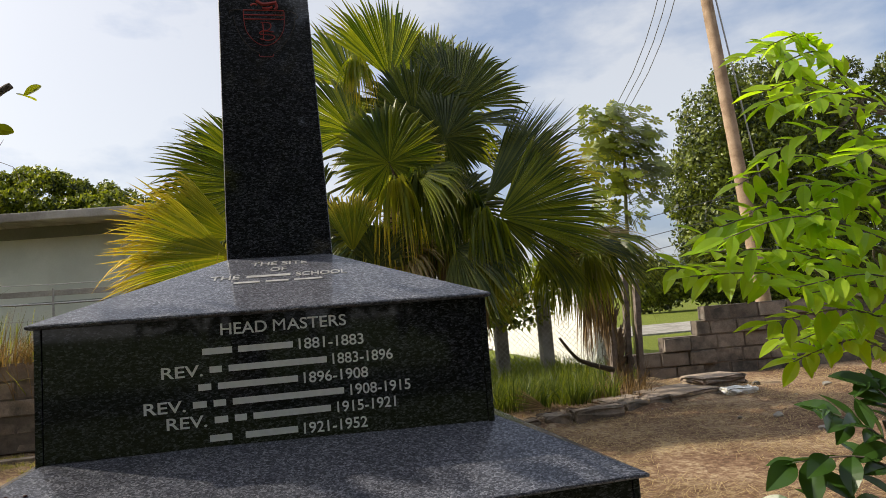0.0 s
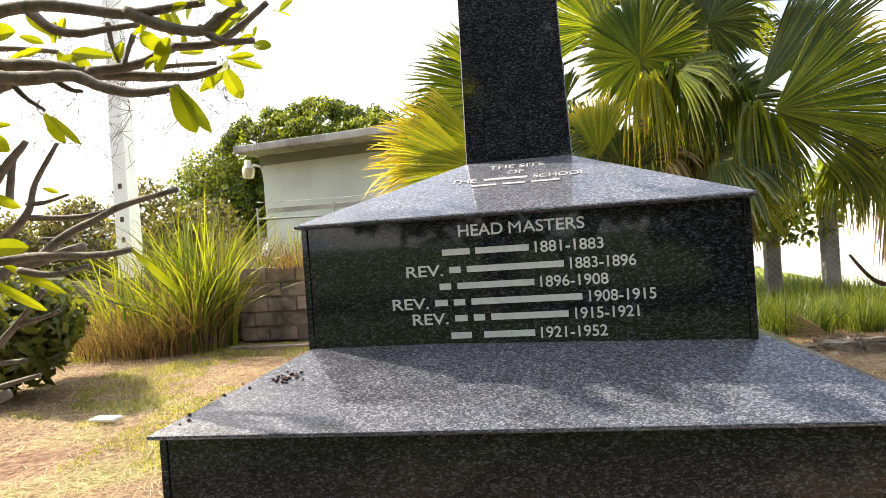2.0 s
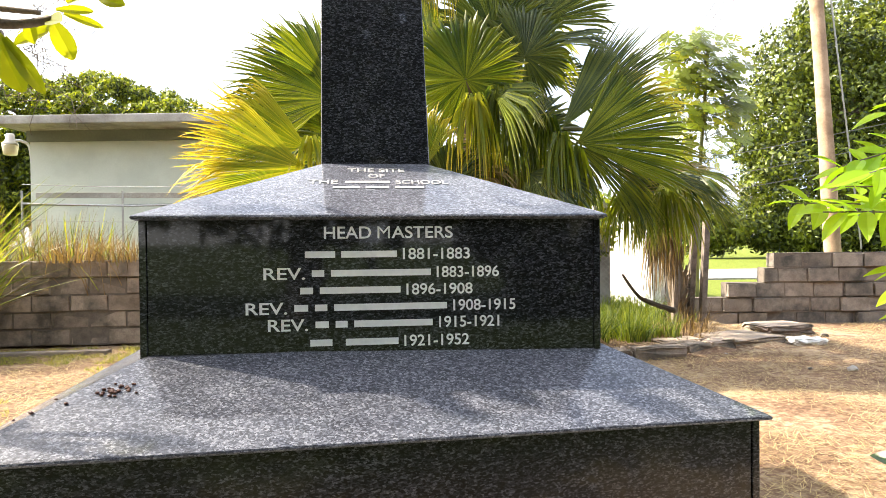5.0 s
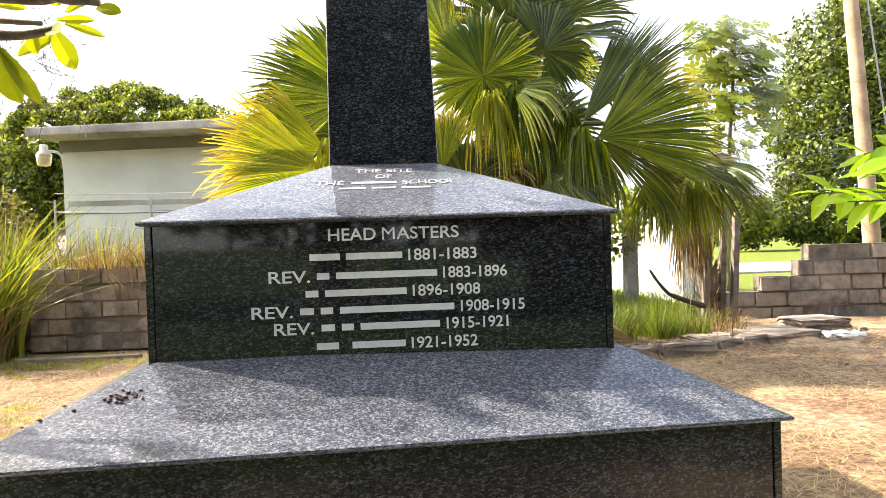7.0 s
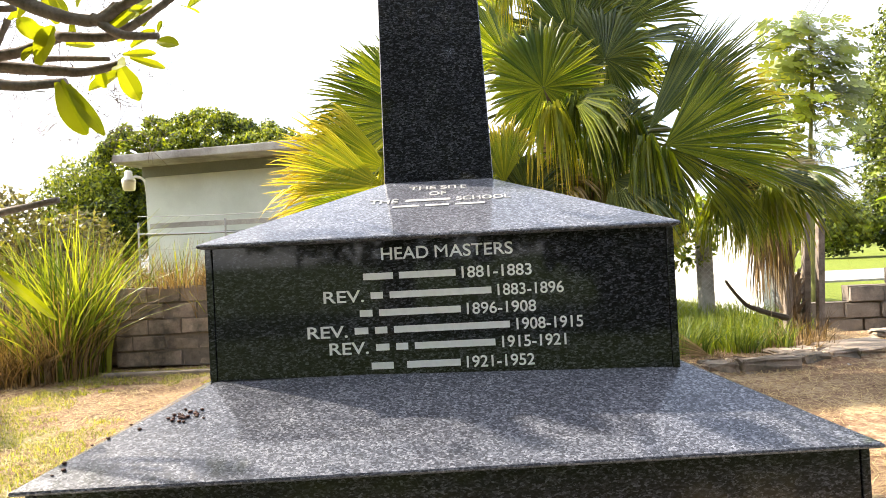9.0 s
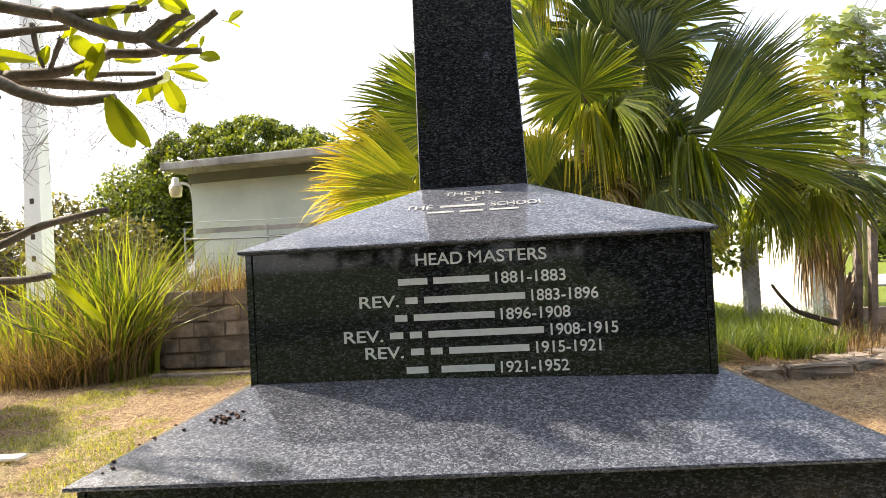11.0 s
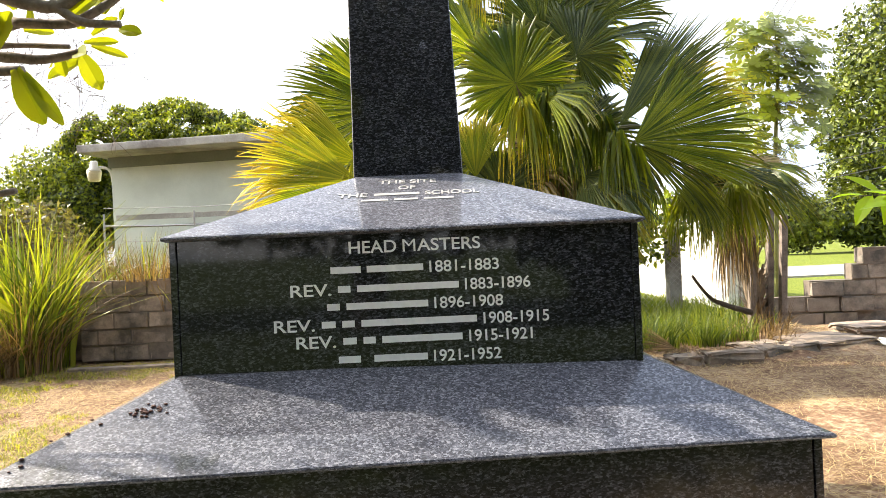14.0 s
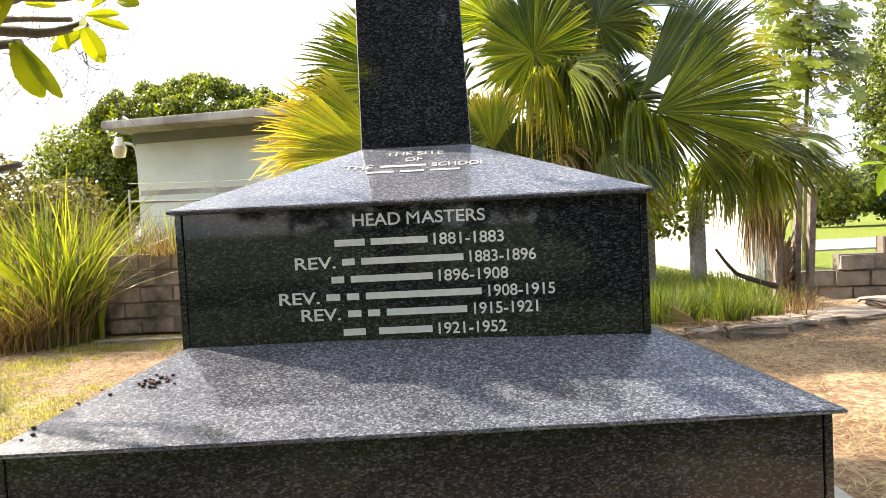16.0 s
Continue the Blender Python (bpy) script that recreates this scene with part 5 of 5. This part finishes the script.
    leaf((-0.75, -0.22, 1.80), (0.02, 0, 0.05), 0.06, 0.032)
    leaf((-0.94, -0.22, 1.83), (-0.00, 0, -0.06), 0.06, 0.022)
    leaf((-1.06, -0.20, 1.77), (-0.04, 0, -0.03), 0.05, 0.023)
    for k in range(26):
        a, b = ends[7 + rs.randrange(9)]
        leaf(a.lerp(b, rs.random() * 0.9) + Vector((0, rs.uniform(-0.02, 0.1), 0)), (rs.uniform(-1, 1), rs.uniform(-0.5, 0.8), rs.uniform(-0.5, 1)), rs.uniform(0.05, 0.10), rs.uniform(0.022, 0.045))
    for p, aim, ln, wd in leafs:
        verts, faces = [], []
        blade_leaf(verts, faces, p, aim, (rs.uniform(-0.3, 0.3), -1, 0.2), ln * 1.05, wd * 1.15, rs.uniform(0.0, 0.12), 9, 0.55)
        raw("leaf", verts, faces, FRANGIPANI, t)
    # unseen crown added out of view: shades the near ground, dapples the step
    crown = [(rs.uniform(-5.2, -1.0), rs.uniform(-3.4, -0.2), rs.uniform(2.7, 3.5), 0.5, 0.5, 0.22) for _ in range(30)] + [(-2.25, 0.56, 3.0, 0.30, 0.07, 0.08), (-1.75, 0.52, 3.0, 0.26, 0.07, 0.08), (-1.40, 0.55, 2.95, 0.2, 0.07, 0.08), (-3.2, 0.47, 3.0, 0.07, 0.06, 0.05)]
    leaf_cloud("crown", crown, 3200, 0.11, FRANGIPANI, t, seed=5, inner=0.2)
    bm = bmesh.new()
    for k in range(560):
        p = Vector((rs.uniform(-2.1, -0.98), rs.uniform(0.1, 0.4), rs.uniform(1.60, 2.1)))
        q = p + Vector((rs.uniform(-0.16, 0.16), rs.uniform(-0.05, 0.05), rs.uniform(-0.16, 0.1)))
        m = p.lerp(q, 0.5) + Vector((rs.uniform(-0.04, 0.04), 0, rs.uniform(-0.04, 0.04)))
        tube(bm, [p, m, q], 0.0014, 0.0009, 3, 0, 2)
    tagged(part("fine_twig", bm, BARK, t, "tangle of thin dry twigs"), kind="stuff")


frangipani()


# ---- grass, straw and litter ----
def blades(name, spots, mat, label, kind="stuff", parent=None, seed=1, width=0.006, rows=4):
    """Grass from spots of (x, y, z, height, lean x, lean y)."""
    rs = np.random.RandomState(seed)
    verts, faces = [], []
    for x, y, z, h, lx, ly in spots:
        a = rs.rand() * math.tau
        sx, sy = math.cos(a) * width, math.sin(a) * width
        k0 = len(verts)
        for k in range(rows + 1):
            f = k / rows
            w = 1 - f * 0.92
            px, py, pz = x + lx * f * f, y + ly * f * f, z + h * f * (1 - 0.25 * f * min(1.5, (lx * lx + ly * ly) ** 0.5 / h))
            verts += [(px - sx * w, py - sy * w, pz), (px + sx * w, py + sy * w, pz)]
        for k in range(rows):
            q = k0 + 2 * k
            faces.append((q, q + 1, q + 3, q + 2))
    ob = raw(name, verts, faces, mat, parent, label, kind)
    if kind == "stuff":
        ob["category"] = "grass"
    return ob


def tuft(n, x, y, r, h, lean, seed, z=0.0, hs=0.4):
    rs = np.random.RandomState(seed)
    out = []
    for _ in range(n):
        a, d = rs.rand() * math.tau, r * rs.rand() ** 0.6
        hh = h * (1 - hs * rs.rand())
        b = a + rs.normal(scale=0.6)
        le = lean * hh * rs.rand()
        out.append((x + math.cos(a) * d, y + math.sin(a) * d, z, hh, math.cos(b) * le, math.sin(b) * le))
    return out


blades("tall_grass_clump", tuft(100, -4.40, 5.15, 0.26, 2.1, 0.7, 1) + tuft(110, -4.5, 5.1, 0.35, 1.8, 1.5, 40) + tuft(70, -4.25, 5.3, 0.2, 1.8, 0.6, 41) + tuft(110, -5.4, 5.25, 0.45, 1.6, 1.0, 2) + tuft(160, -5.0, 6.4, 0.8, 1.7, 0.7, 22) + tuft(110, -3.7, 6.4, 0.6, 1.65, 0.5, 23) + tuft(50, -2.6, 6.4, 0.7, 1.5, 0.5, 24), TALL_GRASS, "tall clump of green guinea grass by the block wall", width=0.021, rows=6)
blades("dry_grass_clump", tuft(220, -4.4, 5.1, 0.35, 1.5, 1.2, 43) + tuft(420, -4.75, 4.9, 0.45, 0.75, 1.7, 44) + tuft(160, -3.3, 5.72, 0.35, 0.45, 1.6, 45, 0.93) + tuft(120, -2.7, 5.72, 0.4, 0.4, 1.6, 46, 0.93) + tuft(420, -5.1, 4.9, 0.6, 0.9, 1.9, 3) + tuft(420, -5.9, 5.1, 0.8, 1.0, 1.5, 4) + tuft(420, -3.9, 6.3, 0.5, 1.7, 0.6, 5) + tuft(520, -3.0, 6.4, 0.7, 1.5, 0.6, 6) + tuft(380, -5.2, 6.4, 1.1, 1.8, 0.6, 13) + tuft(120, -2.2, 6.3, 0.6, 1.4, 0.5, 16), DRY_STEM, "dry brown grass stems bent over the wall", width=0.007, rows=5)
blades("dry_bed_grass", tuft(130, 3.55, 4.75, 0.30, 0.34, 1.5, 33) + tuft(120, 2.9, 4.25, 0.45, 0.16, 2.2, 34) + tuft(120, 2.3, 4.15, 0.4, 0.14, 2.2, 36) + tuft(90, 3.4, 4.4, 0.35, 0.18, 2.0, 37) + tuft(60, 3.75, 5.0, 0.2, 0.5, 1.0, 35), DRY_STEM, "dry straw-coloured stems heaped round the palm's foot", width=0.006, rows=5)
rsg = np.random.RandomState(4)
spots = [(x, y, 0.05, 0.10 + 0.25 * rsg.rand(), rsg.normal(scale=0.1), rsg.normal(scale=0.1)) for x, y in zip(rsg.uniform(1.3, 4.2, 5200), rsg.uniform(5.2, 9.0, 5200)) if y > 5.1 + 0.1 * x]
spots += [(x, y, 0.04, 0.12 + 0.26 * rsg.rand(), rsg.normal(scale=0.12), rsg.normal(scale=0.10)) for x, y in zip(rsg.uniform(1.6, 3.3, 1700), rsg.uniform(4.35, 5.4, 1700)) if noise.noise((x * 2.5, y * 2.5, 5.0)) > -0.2 + 0.5 * max(0.0, 4.6 - y)]
spots += tuft(160, 2.25, 4.5, 0.3, 0.42, 1.2, 51, 0.05) + tuft(150, 2.8, 4.6, 0.3, 0.40, 1.2, 52, 0.05) + tuft(90, 3.2, 4.7, 0.22, 0.34, 1.3, 53, 0.05)
blades("verge_grass", spots, GRASS, "fresh green grass along the fence", seed=5, width=0.008)
spots = [(x, y, height_at(x, y), 0.02 + 0.035 * rsg.rand(), rsg.normal(scale=0.03), rsg.normal(scale=0.03)) for x, y in zip(rsg.uniform(-7, -1.7, 70000), rsg.uniform(-0.5, 5.4, 70000)) if noise.noise((x * 0.7, y * 0.7, 3.0)) + 0.5 * noise.noise((x * 3.5, y * 3.5, 1.0)) > 0.12]
blades("lawn_patch", spots, LAWN, "thin yellow-green grass patches on dry earth", seed=6, width=0.0035, rows=2)


def straw_litter(name, n, lo, hi, seed, label):
    rs = np.random.RandomState(seed)
    verts, faces = [], []
    for _ in range(n):
        x, y = rs.uniform(lo[0], hi[0]), rs.uniform(lo[1], hi[1])
        if -1.5 < x < 1.5 and -0.8 < y < 2.2:
            continue
        if noise.noise((x * 0.8, y * 0.8, 7.0)) < -0.25 + 0.3 * rs.rand() - 0.15:
            continue
        a, ln = rs.rand() * math.pi, rs.uniform(0.03, 0.11)
        z = height_at(x, y) + rs.uniform(0.0, 0.016)
        dx, dy = math.cos(a) * ln / 2, math.sin(a) * ln / 2
        wx, wy = -math.sin(a) * 0.0014, math.cos(a) * 0.0014
        k = len(verts)
        t = rs.uniform(-0.012, 0.012)
        verts += [(x - dx - wx, y - dy - wy, z - t), (x + dx - wx, y + dy - wy, z + t), (x + dx + wx, y + dy + wy, z + t), (x - dx + wx, y - dy + wy, z - t)]
        faces.append((k, k + 1, k + 2, k + 3))
    raw(name, verts, faces, STRAW, None, label, "stuff")["category"] = "straw"


straw_litter("loose_straw", 95000, (1.2, -1.5), (8.5, 5.8), 1, "loose cut straw lying over brown earth")
straw_litter("loose_straw", 80000, (-7.5, -1.5), (-1.2, 5.5), 2, "scattered dry grass clippings on the ground")


def rocks_kerb():
    rs = random.Random(3)
    k = 0
    for x, y, w, h, turn in ((1.75, 3.62, 0.40, 0.07, 0.05), (2.18, 3.66, 0.30, 0.09, 0.12), (2.50, 3.70, 0.55, 0.10, 0.08), (3.10, 3.86, 0.34, 0.08, 0.30), (3.42, 3.98, 0.36, 0.09, 0.28)):
        bm = bmesh.new()
        box(bm, (0, 0, -0.05), (w - 0.03, 0.22, h), 0.02)
        bmesh.ops.subdivide_edges(bm, edges=bm.edges, cuts=1, use_grid_fill=True)
        for v in bm.verts:
            v.co += Vector([rs.uniform(-0.018, 0.018) for _ in range(3)])
        bm.transform(Matrix.Translation((x, y, 0)) @ Matrix.Rotation(turn, 4, "Z"))
        tagged(part("kerb_stone", bm, BLOCK), "rough broken concrete kerb stone edging the bed", "kerb stone", "kerb stones along the bed")
    for lo, hi, turn in (((3.62, 4.20, -0.04), (4.40, 4.75, 0.085), 0.25), ((4.60, 4.85, -0.04), (5.20, 5.30, 0.11), 0.1), ((3.0, 4.15, -0.04), (3.50, 4.45, 0.085), 0.2)):
        mid = (Vector(lo) + Vector(hi)) / 2
        bm = boxed(lo, hi, 0.03)
        bmesh.ops.subdivide_edges(bm, edges=bm.edges, cuts=2, use_grid_fill=True)
        for v in bm.verts:
            v.co += Vector((rs.uniform(-0.03, 0.03), rs.uniform(-0.03, 0.03), rs.uniform(-0.006, 0.006)))
        bm.transform(Matrix.Translation(mid) @ Matrix.Rotation(turn, 4, "Z") @ Matrix.Translation(-mid))
        tagged(part("broken_slab", bm, BLOCK), "broken flat concrete slab lying on the ground", "slab", "broken slabs by the wall")
    for _ in range(26):
        x, y = rs.uniform(1.7, 6.8), rs.uniform(1.2, 5.0)
        s = rs.uniform(0.015, 0.045)
        bm = bmesh.new()
        bmesh.ops.create_icosphere(bm, subdivisions=1, radius=s, matrix=Matrix.Translation((x, y, height_at(x, y) + s * 0.2)) @ Matrix.Diagonal((1.3, 1, 0.6, 1)))
        for v in bm.verts:
            v.co += Vector([rs.uniform(-0.3, 0.3) * s for _ in range(3)])
        tagged(part("stone", bm, CONCRETE), "small loose grey stone on the dry ground", "stone", "loose stones")
    bm = boxed((-3.95, 5.0, -0.03), (-2.7, 5.12, 0.03), 0.015)
    tagged(part("edging_strip", bm, BLOCK), "low concrete edging strip at the foot of the wall", "kerb")


rocks_kerb()


def litter():
    bm = boxed((-3.28, 1.92, 0.012), (-3.08, 2.02, 0.035), 0.008)
    tagged(part("litter_packet", bm, PAPER), "crumpled white paper packet lying on the grass", "litter")
    bm = boxed((-3.55, 1.05, 0.0), (-3.40, 1.15, 0.04), 0.012)
    tagged(part("litter_packet", bm, PAPER), "small white scrap of litter on the grass", "litter")
    bm = boxed((4.52, 4.22, -0.01), (4.86, 4.40, 0.035), 0.015)
    bmesh.ops.subdivide_edges(bm, edges=bm.edges, cuts=2, use_grid_fill=True)
    rs = random.Random(8)
    for v in bm.verts:
        v.co += Vector([rs.uniform(-0.03, 0.03) for _ in range(2)] + [rs.uniform(-0.015, 0.03)])
    tagged(part("plastic_bag", bm, PAPER), "crumpled pale grey plastic bag on the ground", "litter")
    # seeds on the tier's sloping top
    verts_at = lambda x, d: ASKEW @ Vector((x, -0.348 + 0.358 * d, 0.638 + 0.165 * d))
    pile = thing("seed_heap", verts_at(-0.72, 0.62), "small heap of dark red seeds on the granite step", "seeds")
    spots = [(-0.72 + rs.gauss(0, 0.020), 0.62 + rs.gauss(0, 0.035)) for _ in range(30)] + [(-0.86, 0.55), (-0.90, 0.42), (-0.97, 0.2), (-0.96, 0.14), (-0.98, 0.1), (-0.83, 0.5), (-0.93, 0.36), (-0.7, 0.66)]
    for x, d in spots:
        s = rs.uniform(0.0035, 0.0055)
        bm = bmesh.new()
        bmesh.ops.create_icosphere(bm, subdivisions=1, radius=s, matrix=Matrix.Translation(verts_at(x, d) + Vector((0, 0, s * 0.6))) @ Matrix.Diagonal((1.3, 0.9, 0.8, 1)))
        part("seed", bm, SEED, pile)
    # dead branch leaning by the fence, fallen frond
    s = thing("dead_branch", (3.0, 5.0, 0), "dark dead branch lying against the grass bank", "branch")
    bm = bmesh.new()
    tube(bm, [(3.55, 5.0, 0.30), (3.24, 4.95, 0.40), (3.04, 4.88, 0.50), (2.85, 4.85, 0.74)], 0.035, 0.014, 8, 0.15)
    part("stem", bm, STICK_WOOD, s)
    for x, y, h in ((4.00, 5.2, 1.36), (3.90, 5.3, 1.44), (3.62, 5.15, 1.25)):
        bm = boxed((x - 0.035, y - 0.035, -0.04), (x + 0.035, y + 0.035, h), 0.008)
        for v in bm.verts:
            v.co.x += 0.05 * v.co.z
        tagged(part("wooden_post", bm, BARK), "weathered grey wooden post beside the palm trunk", "post", "wooden posts by the palm")
    f = thing("fallen_frond", (2.3, 5.0, 0), "dry fallen fan leaf lying on the ground", "palm leaf")
    fan_leaf(f, (2.30, 3.95, 0.12), (-1.0, -0.05, 0.45), (0.0, -0.8, 0.8), 0.48, 30, DEAD_LEAF, 0.1, None, 18, 0.35, ragged=0.4)


litter()
